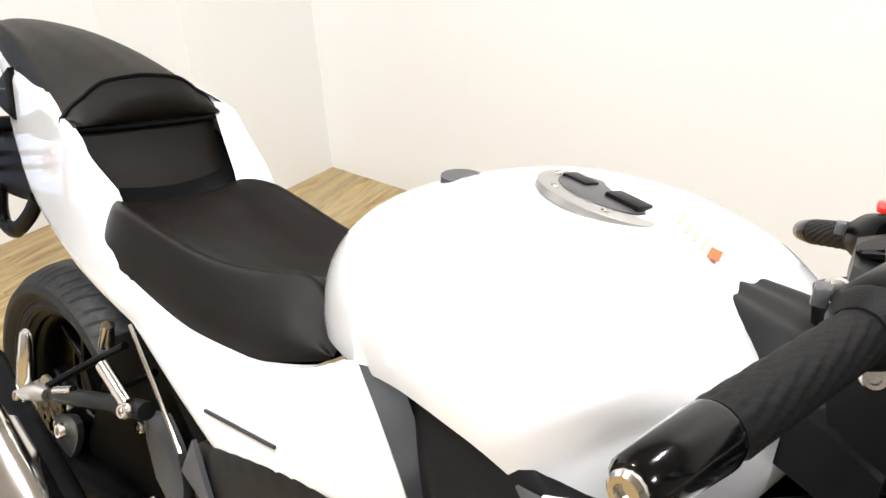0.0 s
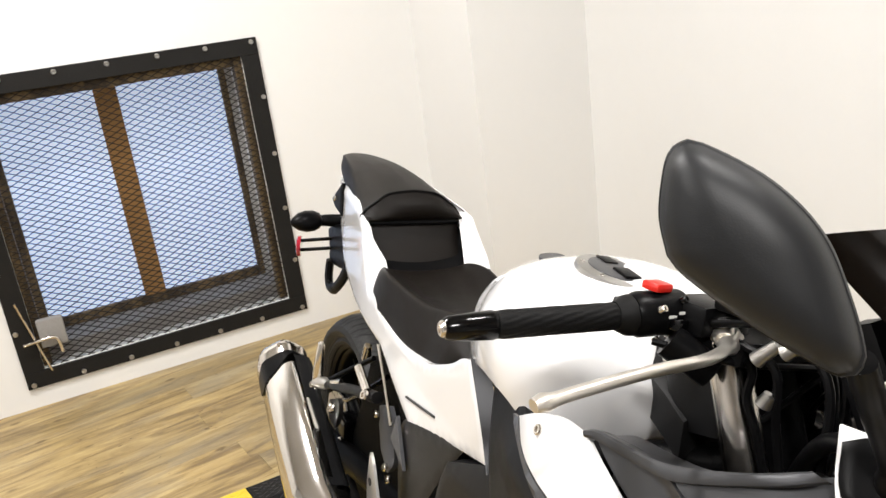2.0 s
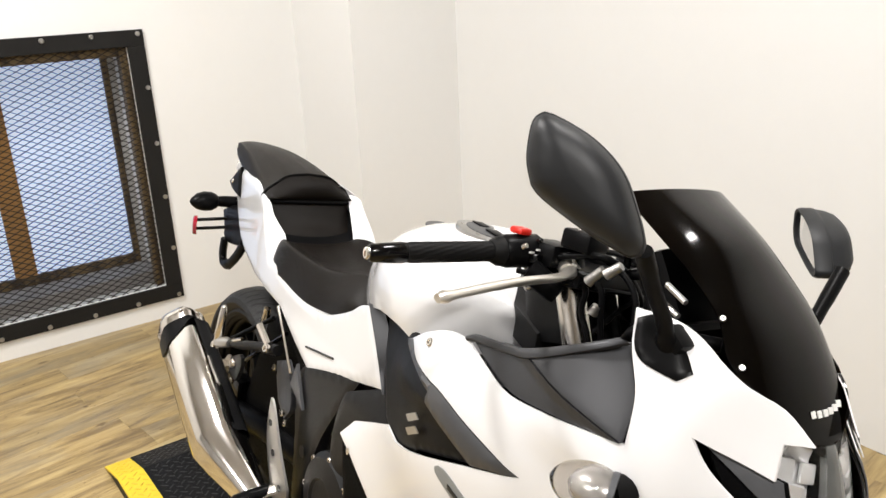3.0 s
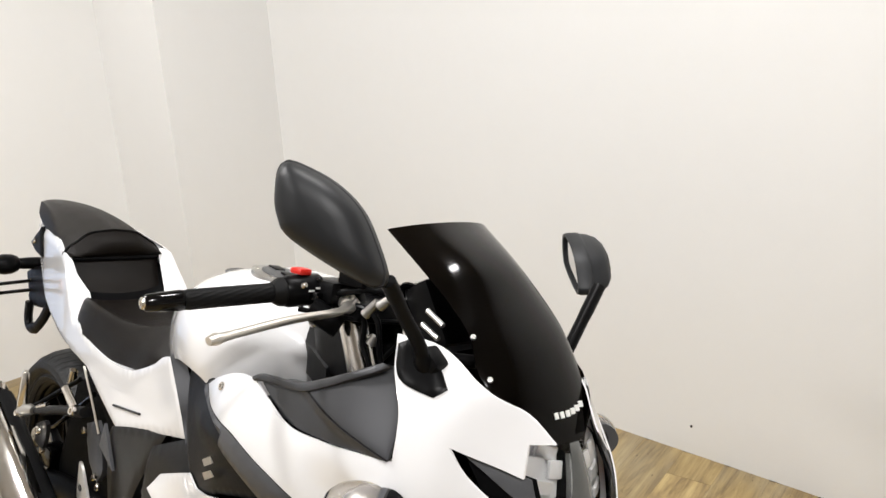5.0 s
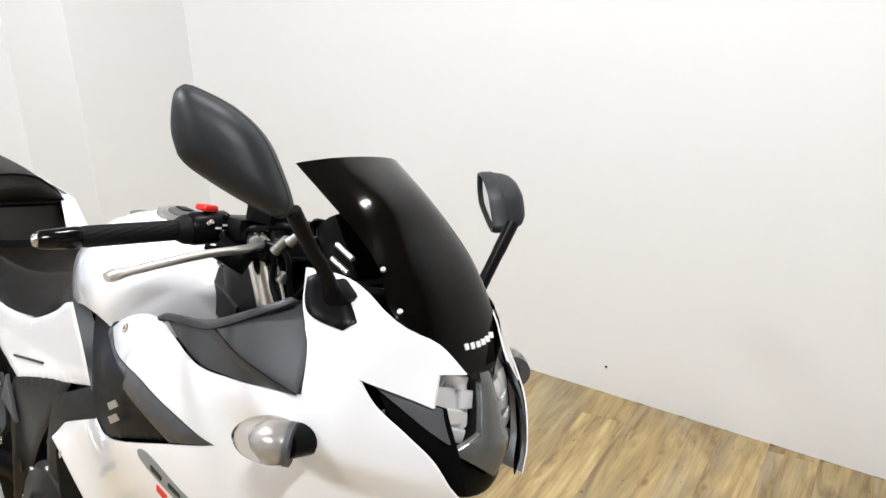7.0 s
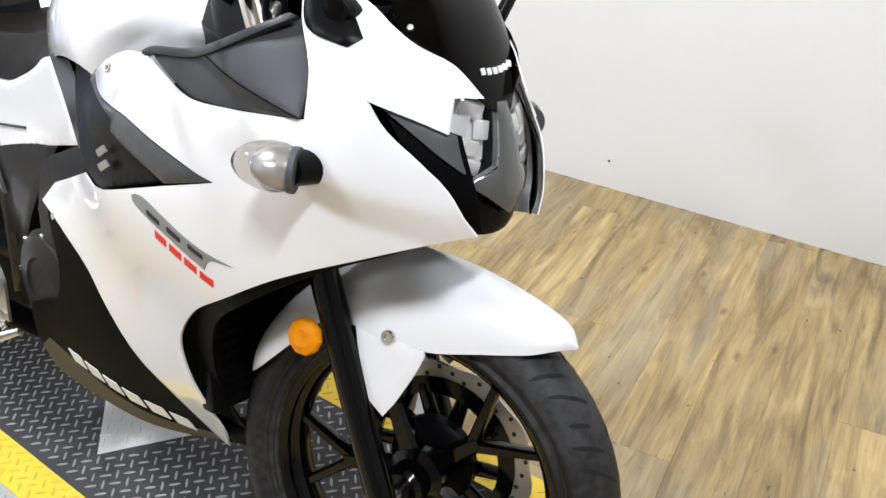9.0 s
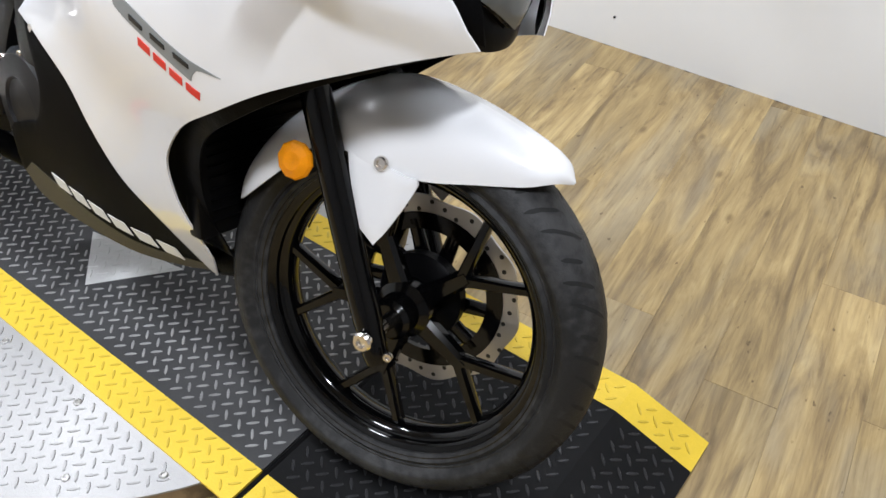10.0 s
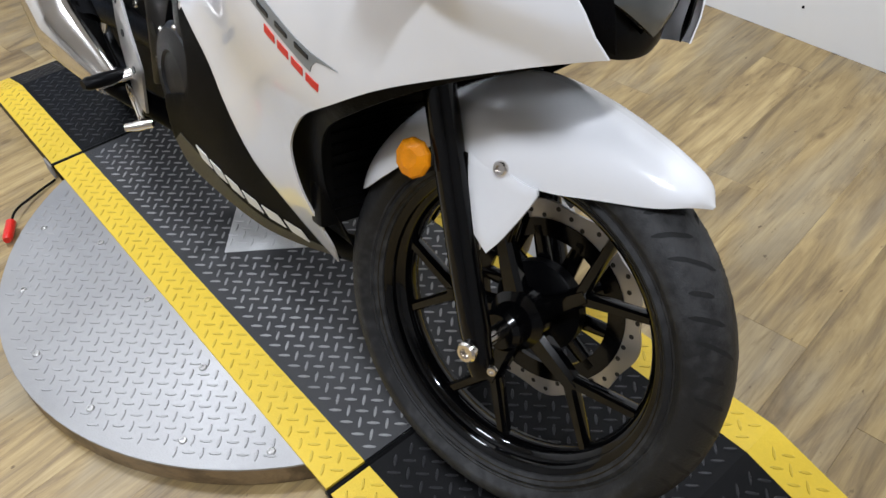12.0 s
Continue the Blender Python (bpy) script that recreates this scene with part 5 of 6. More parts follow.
disc_brake("front_brake_disc", WC, 0.064, 0.145, 0.119, steer_m, "drilled steel front brake disc")
disc_brake("rear_brake_disc", RW, -0.112, 0.100, 0.072, Matrix.Identity(4), "drilled steel rear brake disc")
cal = part("brake_caliper", box_bm(-0.135, 0.050, 0.30, -0.075, 0.098, 0.385, 0.012), BLACKG, bike, "black brake caliper", m=steer_m @ Matrix.Translation((0.0, 0, 0.02)))
for z in (0.338, 0.372):
    part("caliper_bolt", bolt_bm((-0.105, 0.098, z), (0, 1, 0), 0.009, 0.006), STEEL, cal, m=steer_m)

# -- fork
def along(x0, y, z0, z1):
    return [(x0 - math.tan(radians(25)) * (z - WC.z), y, z) for z in (z0, z1)]


for s in (-1, 1):
    lower = curve([*along(WC.x, s * 0.098, WC.z - 0.035, WC.z + 0.02), *along(WC.x - 0.002, s * 0.098, WC.z + 0.10, WC.z + 0.30)], 4)
    leg = part("fork_leg", tube_bm(lower, [0.015] + [0.0180] * 3 + [0.0200] * (len(lower) - 4), 20), BLACKG, bike, "gloss black fork leg", m=steer_m)
    part("fork_tube", tube_bm(along(WC.x - 0.002, s * 0.098, WC.z + 0.30, 0.935), 0.0205, 20), STEEL, leg, "bright steel fork tube", m=steer_m)
    part("fork_cap", bolt_bm((WC.x - 0.002 - math.tan(radians(25)) * (0.940 - WC.z), s * 0.098, 0.940), (-0.42, 0, 0.9), 0.017, 0.010), ALU, leg, "bright fork cap", m=steer_m)
    part("axle_nut", bolt_bm((WC.x, s * 0.118, WC.z), (0, s, 0), 0.014, 0.008), STEEL, leg, "bright axle nut", m=steer_m)
    part("pinch_bolt", bolt_bm((WC.x + 0.034, s * 0.108, WC.z - 0.012), (0.3, s, 0), 0.007, 0.006), STEEL, leg, m=steer_m)
    pc = Vector((-0.150, s * 0.126, 0.499))
    rf = part("side_reflector", lathe_bm([(0.0245, -0.004), (0.025, 0.001), (0.0225, 0.0045), (0.012, 0.0085), (0.0005, 0.0065)], 10, steer_m @ Matrix.Translation(pc) @ (Vector((0.0, s, 0.12))).to_track_quat("Y", "Z").to_matrix().to_4x4()), AMBER, leg, "round amber side reflector with prism facets", smooth=False)
axle = part("front_axle", tube_bm([(WC.x, -0.118, WC.z), (WC.x, 0.118, WC.z)], 0.011, 16), STEEL, bike, m=steer_m)
for z, t in ((0.755, 0.03), (0.915, 0.022)):
    x = WC.x - math.tan(radians(25)) * (z - WC.z)
    rings = []
    for y in (-0.128, -0.10, -0.05, 0.0, 0.05, 0.10, 0.128):
        d = 0.035 if abs(y) > 0.12 else 0.043
        rings.append([Vector((x + d, y, z - t / 2)), Vector((x - d - 0.02 * (abs(y) < 0.06), y, z - t / 2)), Vector((x - d - 0.02 * (abs(y) < 0.06), y, z + t / 2)), Vector((x + d, y, z + t / 2))])
    part("fork_clamp", loft_bm(rings), BLACKP, bike, "black fork clamp", smooth=False, m=steer_m)
part("steering_stem", tube_bm([(-0.24, 0, 0.72), (-0.345, 0, 0.94)], 0.028, 20), ENGINE, bike, m=steer_m)

# -- front mudguard
def guard(s):
    """Half of the hood over the tyre, by stations: x, crown, half-width, lower edge."""
    st = [(0.163, 0.552, 0.003, 0.549), (0.148, 0.569, 0.028, 0.551), (0.118, 0.583, 0.047, 0.541), (0.06, 0.599, 0.064, 0.527), (0.0, 0.609, 0.080, 0.514), (-0.06, 0.611, 0.094, 0.516), (-0.106, 0.604, 0.090, 0.52),
          (-0.15, 0.580, 0.084, 0.508), (-0.19, 0.550, 0.080, 0.466), (-0.225, 0.516, 0.076, 0.428), (-0.255, 0.478, 0.068, 0.396), (-0.280, 0.436, 0.050, 0.374), (-0.298, 0.398, 0.018, 0.366)][::-1]
    xs = [t[0] for t in st]
    rings = []
    for x in [v.x for v in curve([(v, 0, 0) for v in xs], 5)]:
        zt, w, zl = (spline1(xs, [t[k] for t in st], x) for k in (1, 2, 3))
        row = []
        for i in range(15):
            a = math.pi / 2 * i / 14
            row.append(Vector((x, s * max(0.0, w) * math.sin(a) ** 0.85, zl + (zt - zl) * math.cos(a) ** 0.8)))
        rings.append(row)
    bm = loft_bm(rings, False, False)
    bmesh.ops.recalc_face_normals(bm, faces=bm.faces)
    bmesh.ops.solidify(bm, geom=bm.faces[:], thickness=0.003)
    return bm


fender = part("front_mudguard", guard(-1), WHITE, bike, "glossy white front mudguard", m=steer_m)
part("mudguard_half", guard(1), WHITE, fender, m=steer_m)
for s in (-1, 1):
    lug = [(-0.100, 0.524, 1), (-0.06, 0.523), (-0.020, 0.516), (-0.001, 0.510), (-0.022, 0.448), (-0.037, 0.419, 1), (-0.060, 0.433, 1), (-0.086, 0.485), (-0.096, 0.512)]
    part("mudguard_lug", sheet_bm(lug, lambda x, z: Vector((x, s * (0.0925 - 0.2 * max(0.0, x + 0.03) + 0.10 * max(0.0, 0.53 - z)), z)), 0.004, 0.007, 0.002, Vector((0, -s, 0))), WHITE, fender, "pointed white lug of the mudguard", m=steer_m)
    part("guard_bolt", bolt_bm((-0.050, s * 0.0930, 0.523), (0, s, 0.1), 0.0095, 0.006), STEEL, fender, "bright steel bolt", m=steer_m)

# -- handlebars
def bar(s):
    a, b = Vector((-0.325, s * 0.085, 0.941 if s < 0 else 0.926)), Vector((-0.414, s * 0.346, 0.903 if s < 0 else 0.872))
    at = lambda f: a + (b - a) * f
    rod = part("handlebar", tube_bm([at(0), at(0.5), at(0.98)], 0.011, 16), BLACKP, bike, "black handlebar", m=steer_m)
    part("bar_clamp", tube_bm([(-0.318, s * 0.098, 0.915), (-0.326, s * 0.098, 0.945)], [0.030, 0.028], 20), BLACKP, rod, m=steer_m)
    # a rubber sleeve with slanting ribs
    axis_g = (b - a).normalized()
    up = Vector((0, 0, 1)).cross(axis_g).normalized()
    wp = axis_g.cross(up)
    rings = []
    for i in range(41):
        c = at(0.42 + 0.43 * i / 40)
        ring = []
        for k in range(56):
            th = 2 * math.pi * k / 56
            r = 0.0122 + (0.0008 if math.sin(14 * th + 0.9 * i) > 0 and 1 < i < 39 else 0.0)
            ring.append(c + up * (r * math.cos(th)) + wp * (r * math.sin(th)))
        rings.append(ring)
    part("grip", loft_bm(rings), GRIPR, rod, "ribbed black rubber grip", m=steer_m)
    part("grip_flange", tube_bm([at(0.365), at(0.375), at(0.395), at(0.43)], [0.0165, 0.0195, 0.0188, 0.0135], 20), GRIPR, rod, m=steer_m)
    part("bar_end", tube_bm([at(0.855), at(0.865), at(0.95), at(1.01), at(1.02)], [0.0126, 0.0132, 0.0119, 0.0106, 0.0085], 20), BLACKG, rod, "black bar-end weight", m=steer_m)
    part("bar_end_screw", bolt_bm(at(1.02), b - a, 0.0075, 0.004), STEEL, rod, "bright bar-end screw", m=steer_m)
    sw = part("switch_housing", tube_bm([at(0.17), at(0.19), at(0.35), at(0.37)], [0.018, 0.0215, 0.0215, 0.019], 20), BLACKP, rod, "black switch housing", m=steer_m)
    part("switch_top", box_bm(-0.010, -0.012, 0, 0.010, 0.012, 0.009, 0.004), RED, sw, "red stop switch" if s < 0 else "red lamp switch", m=steer_m @ Matrix.Translation(at(0.29) + Vector((0.0, 0, 0.022))))
    part("starter_button", box_bm(-0.02, -0.008, -0.006, -0.012, 0.008, 0.004, 0.002), GREYP, sw, m=steer_m @ Matrix.Translation(at(0.32) + Vector((-0.012, 0, 0.004))))
    for k in range(3):
        part("switch_mark", box_bm(-0.0005, -0.005, -0.0012, 0.0008, 0.005, 0.0012), WHITED, sw, smooth=False, m=steer_m @ Matrix.Translation(at(0.22 + 0.035 * k) + Vector((0.0235, 0, 0.004 + 0.003 * (k % 2)))))
    for k, (f, dx, dz) in enumerate(((0.24, 0.016, 0.016), (0.33, 0.02, 0.010), (0.20, 0.02, -0.012), (0.30, 0.012, -0.02))):
        part("housing_screw", bolt_bm(at(f) + Vector((dx, 0, dz)), (0.8, 0, 0.6 if dz > 0 else -0.6), 0.0038, 0.006), STEEL if k % 2 else BLACKG, sw, m=steer_m)
    part("switch_rocker", box_bm(-0.006, -0.011, -0.006, 0.010, 0.011, 0.006, 0.003), BLACKG, sw, m=steer_m @ Matrix.Translation(at(0.25) + Vector((0.020, 0, -0.004))))
    part("lever_perch", box_bm(-0.012, -0.03, -0.016, 0.034, 0.03, 0.014, 0.006), BLACKP, rod, "black lever perch", m=steer_m @ Matrix.Translation(at(0.13)))
    lv = [at(0.13) + Vector((0.045, -s * 0.006, -0.012)), at(0.26) + Vector((0.072, 0, -0.012)), at(0.42) + Vector((0.095, 0, -0.008)), at(0.62) + Vector((0.108, 0, -0.006)), at(0.85) + Vector((0.118, 0, -0.010)), at(1.06) + Vector((0.130, 0, -0.014))]
    pts = curve(lv, 6)
    part("brake_lever" if s < 0 else "clutch_lever", tube_bm(pts, [0.0095] * 5 + [0.0060] * (len(pts) - 8) + [0.0065, 0.0088, 0.0060], 14, 0.8), BRASSY, rod, "cast silver lever with a ball end", m=steer_m)
    part("lever_knuckle", tube_bm([at(0.10) + Vector((0.020, 0, -0.008)), at(0.12) + Vector((0.036, 0, -0.012)), at(0.17) + Vector((0.052, 0, -0.013))], [0.012, 0.016, 0.011], 14, 0.8), BRASSY, rod, "cast silver lever knuckle", m=steer_m)
    part("lever_pivot", bolt_bm(at(0.14) + Vector((0.04, 0, -0.016)), (0, 0, -1), 0.009, 0.008), STEEL, rod, m=steer_m)
    if s < 0:
        res = part("fluid_reservoir", box_bm(-0.022, -0.024, 0.0, 0.020, 0.024, 0.026, 0.005), BLACKP, rod, "black brake fluid reservoir", m=steer_m @ Matrix.Translation(at(0.13) + Vector((0.056, 0, 0.013))))
        for k in (-0.015, 0.015):
            part("reservoir_screw", bolt_bm((0, k, 0.032), (0, 0, 1), 0.004, 0.002), STEEL, res, m=steer_m @ Matrix.Translation(at(0.13) + Vector((0.054, 0, 0.007))))
    # hose and cable down to the fork
    hose = curve([at(0.2) + Vector((0.03, 0, 0.0)), at(0.05) + Vector((0.085, s * 0.02, 0.01)), Vector((-0.235, s * 0.03, 0.90)), Vector((-0.21, s * 0.045, 0.82)), Vector((-0.17, s * 0.06, 0.70))], 7)
    part("hose", tube_bm(hose, 0.005, 10), BLACKP, rod, "black hose", m=steer_m)
    hose = curve([at(0.33) + Vector((0.018, 0, -0.02)), at(0.15) + Vector((0.06, 0, -0.03)), Vector((-0.25, -s * 0.01, 0.895)), Vector((-0.28, -s * 0.05, 0.84))], 7)
    part("cable", tube_bm(hose, 0.0035, 8), BLACKP, rod, m=steer_m)


bar(-1)
bar(1)
shroud = []
for x, w, z in ((-0.432, 0.050, 0.884), (-0.40, 0.066, 0.880), (-0.365, 0.080, 0.874), (-0.33, 0.088, 0.868), (-0.30, 0.090, 0.855)):
    shroud.append([Vector((x, TY0 + w * u / 12, z - 0.020 * (abs(u) / 12) ** 4 + 0.0012 * math.cos(u * math.pi / 3))) for u in range(-12, 13)] + [Vector((x, TY0 + w, z - 0.06)), Vector((x, TY0 - w, z - 0.06))])
part("key_shroud", loft_bm(shroud), GUARDP, bike, "ribbed dark shroud between tank and fork")
part("ignition_lock", tube_bm([(-0.362, -0.02, 0.885), (-0.370, -0.02, 0.908)], [0.022, 0.019], 20), BLACKP, bike, "black ignition lock", m=steer_m)

# -- dashboard and the struts behind the screen
part("instrument_panel", box_bm(-0.03, -0.085, -0.045, 0.02, 0.085, 0.05, 0.016), BLACKP, bike, "black instrument panel", m=pose(-0.135, 0, 0.945, 0, -35, 0))
part("instrument_glass", box_bm(-0.033, -0.072, -0.032, -0.0305, 0.072, 0.04, 0.001), BLACKG, bike, m=pose(-0.135, 0, 0.945, 0, -35, 0), smooth=False)
for s in (-1, 1):
    part("stay", tube_bm(curve([(-0.22, s * 0.05, 0.80), (-0.15, -0.02 + s * 0.08, 0.89), (-0.08, -0.035 + s * 0.09, 0.915), (-0.03, -0.035 + s * 0.065, 0.92)], 5), 0.008, 10), BLACKP, bike)
    part("headstock_cover", sheet_bm([(-0.316, 0.905, 1), (-0.306, 0.872), (-0.290, 0.825, 1), (-0.205, 0.850, 1), (-0.228, 0.905, 1), (-0.276, 0.914), (-0.284, 0.930, 1)], lambda x, z: Vector((x - 0.034, s * (0.104 - 0.01) - 0.010, z - 0.006)), 0.008, 0.012, 0.003, Vector((0, -s, 0))), GUARDP, bike, "dark cover ahead of the tank")
    part("cover_bolt", bolt_bm((-0.38, s * (body_w(-0.38, 0.805) + 0.001), 0.805), (0, s, 0.4), 0.006, 0.003), STEEL, bike)
body = part("brake_cylinder", tube_bm([(-0.290, -0.150, 0.930), (-0.262, -0.120, 0.905)], [0.017, 0.015], 14), BLACKP, bike, "black brake cylinder with bright bolts")
for q in ((-0.345, -0.128, 0.940), (-0.322, -0.122, 0.925), (-0.318, -0.120, 0.899)):
    part("cylinder_bolt", bolt_bm(q, (0.3, -0.9, 0.3), 0.0075, 0.006), STEEL, body)
for q, tip in (((-0.228, -0.106, 0.930), (-0.212, -0.100, 0.950)), ((-0.200, -0.106, 0.947), (-0.184, -0.100, 0.962)), ((-0.214, -0.104, 0.894), (-0.210, -0.102, 0.905))):
    part("cable_end", tube_bm([q, tip], [0.0075, 0.0055], 10), ALU, body, "bright cable end")
for pts in ([(-0.262, -0.100, 0.922), (-0.236, -0.100, 0.918), (-0.238, -0.098, 0.888), (-0.222, -0.096, 0.860), (-0.20, -0.09, 0.80)],
            [(-0.34, -0.10, 0.925), (-0.28, -0.105, 0.935), (-0.215, -0.10, 0.93), (-0.205, -0.095, 0.88), (-0.19, -0.085, 0.80)],
            [(-0.32, -0.06, 0.935), (-0.25, -0.07, 0.955), (-0.18, -0.075, 0.930), (-0.165, -0.08, 0.86), (-0.16, -0.08, 0.80)],
            [(-0.36, -0.02, 0.93), (-0.27, -0.03, 0.955), (-0.19, -0.055, 0.955), (-0.165, -0.065, 0.90), (-0.17, -0.07, 0.82)]):
    part("cable", tube_bm(curve(pts, 6), 0.0042, 8), BLACKP, body, "black control cable")
part("gauge_bracket", tube_bm(curve([(-0.222, -0.05, 0.948), (-0.220, -0.05, 0.966), (-0.197, -0.05, 0.968), (-0.196, -0.05, 0.953), (-0.216, -0.05, 0.943)], 5), 0.0048, 8), BLACKG, bike, "black looped gauge bracket")
part("gauge_arm", tube_bm([(-0.214, -0.05, 0.941), (-0.172, -0.05, 0.953)], 0.0065, 10), BLACKP, bike)
for p0, p1 in (((-0.098, -0.119, 0.966), (-0.068, -0.121, 0.955)), ((-0.105, -0.119, 0.948), (-0.074, -0.121, 0.938))):
    part("screen_clip", tube_bm([p0, p1], 0.0034, 8), ALU, bike, "bright clip at the screen edge")
part("front_bulkhead", sheet_bm([(-0.13, 0.78, 1), (0.13, 0.78, 1), (0.10, 0.92, 1), (-0.10, 0.92, 1)], lambda y, z: Vector((-0.03 - 0.3 * (z - 0.78), y, z)), 0.02, 0.02, 0.0, Vector((-1, 0, 0))), BLACKP, bike, "black bulkhead behind the headlight")

# -- engine, frame and rear end
eng = part("engine", loft_bm([[Vector((x, y * w, z0 + (z1 - z0) * (v + 1) / 2)) for y, v in ((-1, -0.6), (-0.7, -1), (0.7, -1), (1, -0.6), (1, 0.6), (0.7, 1), (-0.7, 1), (-1, 0.6))] for x, w, z0, z1 in ((-0.92, 0.09, 0.30, 0.48), (-0.86, 0.13, 0.24, 0.56), (-0.70, 0.15, 0.21, 0.62), (-0.50, 0.15, 0.20, 0.66), (-0.36, 0.12, 0.26, 0.66), (-0.30, 0.08, 0.34, 0.60))]), ENGINE, bike, "black engine block")
cover = part("clutch_cover", lathe_bm([(0.095, 0), (0.095, 0.022), (0.085, 0.034), (0.05, 0.040), (0.045, 0.036), (0.001, 0.038)], 40, pose(-0.70, -0.15, 0.375, 0, 0, 180)), GUARDP, eng, "round black clutch cover")
for a in range(8):
    part("cover_bolt", bolt_bm((-0.70 + 0.088 * math.cos(a * math.pi / 4), -0.178, 0.375 + 0.088 * math.sin(a * math.pi / 4)), (0, -1, 0), 0.006, 0.005), STEEL, eng)
for k in range(6):
    part("cylinder_fin", box_bm(-0.56, -0.125, 0.50 + 0.022 * k, -0.38, 0.125, 0.506 + 0.022 * k, 0.002), ENGINE, eng)
part("radiator", box_bm(-0.255, -0.15, 0.36, -0.225, 0.15, 0.62, 0.006), BLACKP, bike, "black radiator", m=pose(0, 0, 0, 0, -8, 0))
for k in range(14):
    part("radiator_fin", box_bm(-0.222, -0.13, 0.385 + 0.016 * k, -0.2185, 0.13, 0.388 + 0.016 * k), ENGINE, bike, m=pose(0, 0, 0, 0, -8, 0), smooth=False)
for s in (-1, 1):
    part("frame_spar", tube_bm(curve([(-0.27, s * 0.06, 0.80), (-0.42, s * 0.14, 0.74), (-0.62, s * 0.13, 0.64), (-0.80, s * 0.12, 0.52), (-0.86, s * 0.11, 0.36)], 5), 0.022, 12), ENGINE, bike, "black frame spar")
    part("sub_frame", tube_bm(curve([(-0.72, s * 0.115, 0.66), (-1.0, s * 0.115, 0.665), (-1.35, s * 0.09, 0.72), (-1.6, s * 0.05, 0.80)], 5), 0.013, 10), ENGINE, bike)
    part("swing_arm", tube_bm(curve([(-0.86, s * 0.10, 0.34), (-1.1, s * 0.105 - 0.015, 0.32), (-1.30, s * 0.11 - 0.03, 0.290), (-1.43, s * 0.11 - 0.034, 0.279)], 5), [0.028] * 12 + [0.022] * 4, 12, 1.0), ENGINE, bike, "black swing arm")
part("hugger_side", sheet_bm([(-1.19, 0.55, 1), (-1.06, 0.63, 1), (-0.95, 0.55), (-0.85, 0.45), (-0.84, 0.26, 1), (-1.0, 0.20), (-1.12, 0.20), (-1.27, 0.24), (-1.285, 0.33), (-1.235, 0.44)], lambda x, z: Vector((x, -0.118, z)), 0.012, 0.02, 0.002, Vector((0, 1, 0))), BELLY, bike, "black inner mudguard of the rear wheel")
guard_panel = part("frame_guard", sheet_bm([(-0.898, 0.560, 1), (-0.829, 0.583), (-0.740, 0.608), (-0.660, 0.626, 1), (-0.690, 0.590), (-0.723, 0.549), (-0.779, 0.470), (-0.817, 0.384), (-0.845, 0.300, 1), (-0.89, 0.28, 1), (-0.912, 0.393), (-0.933, 0.448), (-0.940, 0.510), (-0.925, 0.540)],
                                           lambda x, z: Vector((x, -0.163 + 0.25 * max(0.0, -0.875 - x), z)), 0.030, 0.010, 0.003, Vector((0, 1, 0))), GUARDP, bike, "satin dark grey frame guard")
part("guard_fold", sheet_bm([(-0.902, 0.566, 1), (-0.928, 0.512, 1), (-0.852, 0.490, 1)], lambda x, z: Vector((x, -0.168 - 0.06 * (x + 0.93), z)), 0.006, 0.008, 0.001, Vector((0, 1, 0))), PLATEG, guard_panel, "lighter folded edge of the guard")
part("guard_hole", lathe_bm([(0.012, 0), (0.0122, 0.0012), (0.001, 0.0012)], 16, pose(-0.848, -0.1642, 0.405, 0, 0, 180)), BLACKD, guard_panel)
part("duct_box", sheet_bm([(-0.675, 0.604, 1), (-0.548, 0.662, 1), (-0.50, 0.615, 1), (-0.60, 0.52), (-0.67, 0.44, 1), (-0.705, 0.47), (-0.70, 0.545)], lambda x, z: Vector((x, -0.182 + 0.25 * max(0.0, z - 0.60), z)), 0.05, 0.012, 0.004, Vector((0, 1, 0))), GUARDP, bike, "dark grey duct behind the fairing")
part("frame_plate", sheet_bm([(-1.066, 0.506, 1), (-1.010, 0.530, 1), (-0.976, 0.495), (-0.966, 0.440), (-0.993, 0.405, 1), (-1.040, 0.440)], lambda x, z: Vector((x, -0.148 + 0.10 * max(0.0, -1.02 - x), z)), 0.012, 0.012, 0.004, Vector((0, 1, 0))), PLATEG, bike, "pale grey frame plate behind the footpeg")
for x, z in ((-0.985, 0.422), (-0.966, 0.408), (-1.046, 0.500)):
    part("plate_bolt", bolt_bm((x, -0.150, z), (0, -1, 0.2), 0.008, 0.007), STEEL, bike)
part("brake_hose", tube_bm(curve([(-1.33, -0.135, 0.34), (-1.30, -0.14, 0.41), (-1.22, -0.15, 0.45), (-1.10, -0.145, 0.53), (-1.03, -0.14, 0.58)], 6), 0.005, 8), BLACKG, bike, "black rear brake hose")
rcal = part("rear_caliper", box_bm(-1.345, -0.140, 0.300, -1.285, -0.095, 0.365, 0.010), BLACKG, bike, "black rear brake caliper")
for x, z in ((-1.33, 0.352), (-1.30, 0.315)):
    part("caliper_bolt", bolt_bm((x, -0.140, z), (0, -1, 0), 0.008, 0.006), STEEL, rcal)
part("strut", tube_bm([(-1.070, -0.147, 0.628), (-1.0, -0.157, 0.585), (-0.927, -0.168, 0.535)], 0.0030, 8), STEEL, bike, "bright thin strut")
part("rear_axle", tube_bm([RW + Vector((0, -0.115, 0)), RW + Vector((0, 0.145, 0))], 0.012, 14), STEEL, bike)
spr = part("rear_sprocket", lathe_bm([(0.03, -0.004), (0.112, -0.004), (0.115, 0.0), (0.112, 0.004), (0.03, 0.004)], 48, Matrix.Translation(RW + Vector((0, 0.088, 0)))), ENGINE, bike, "dark rear sprocket")
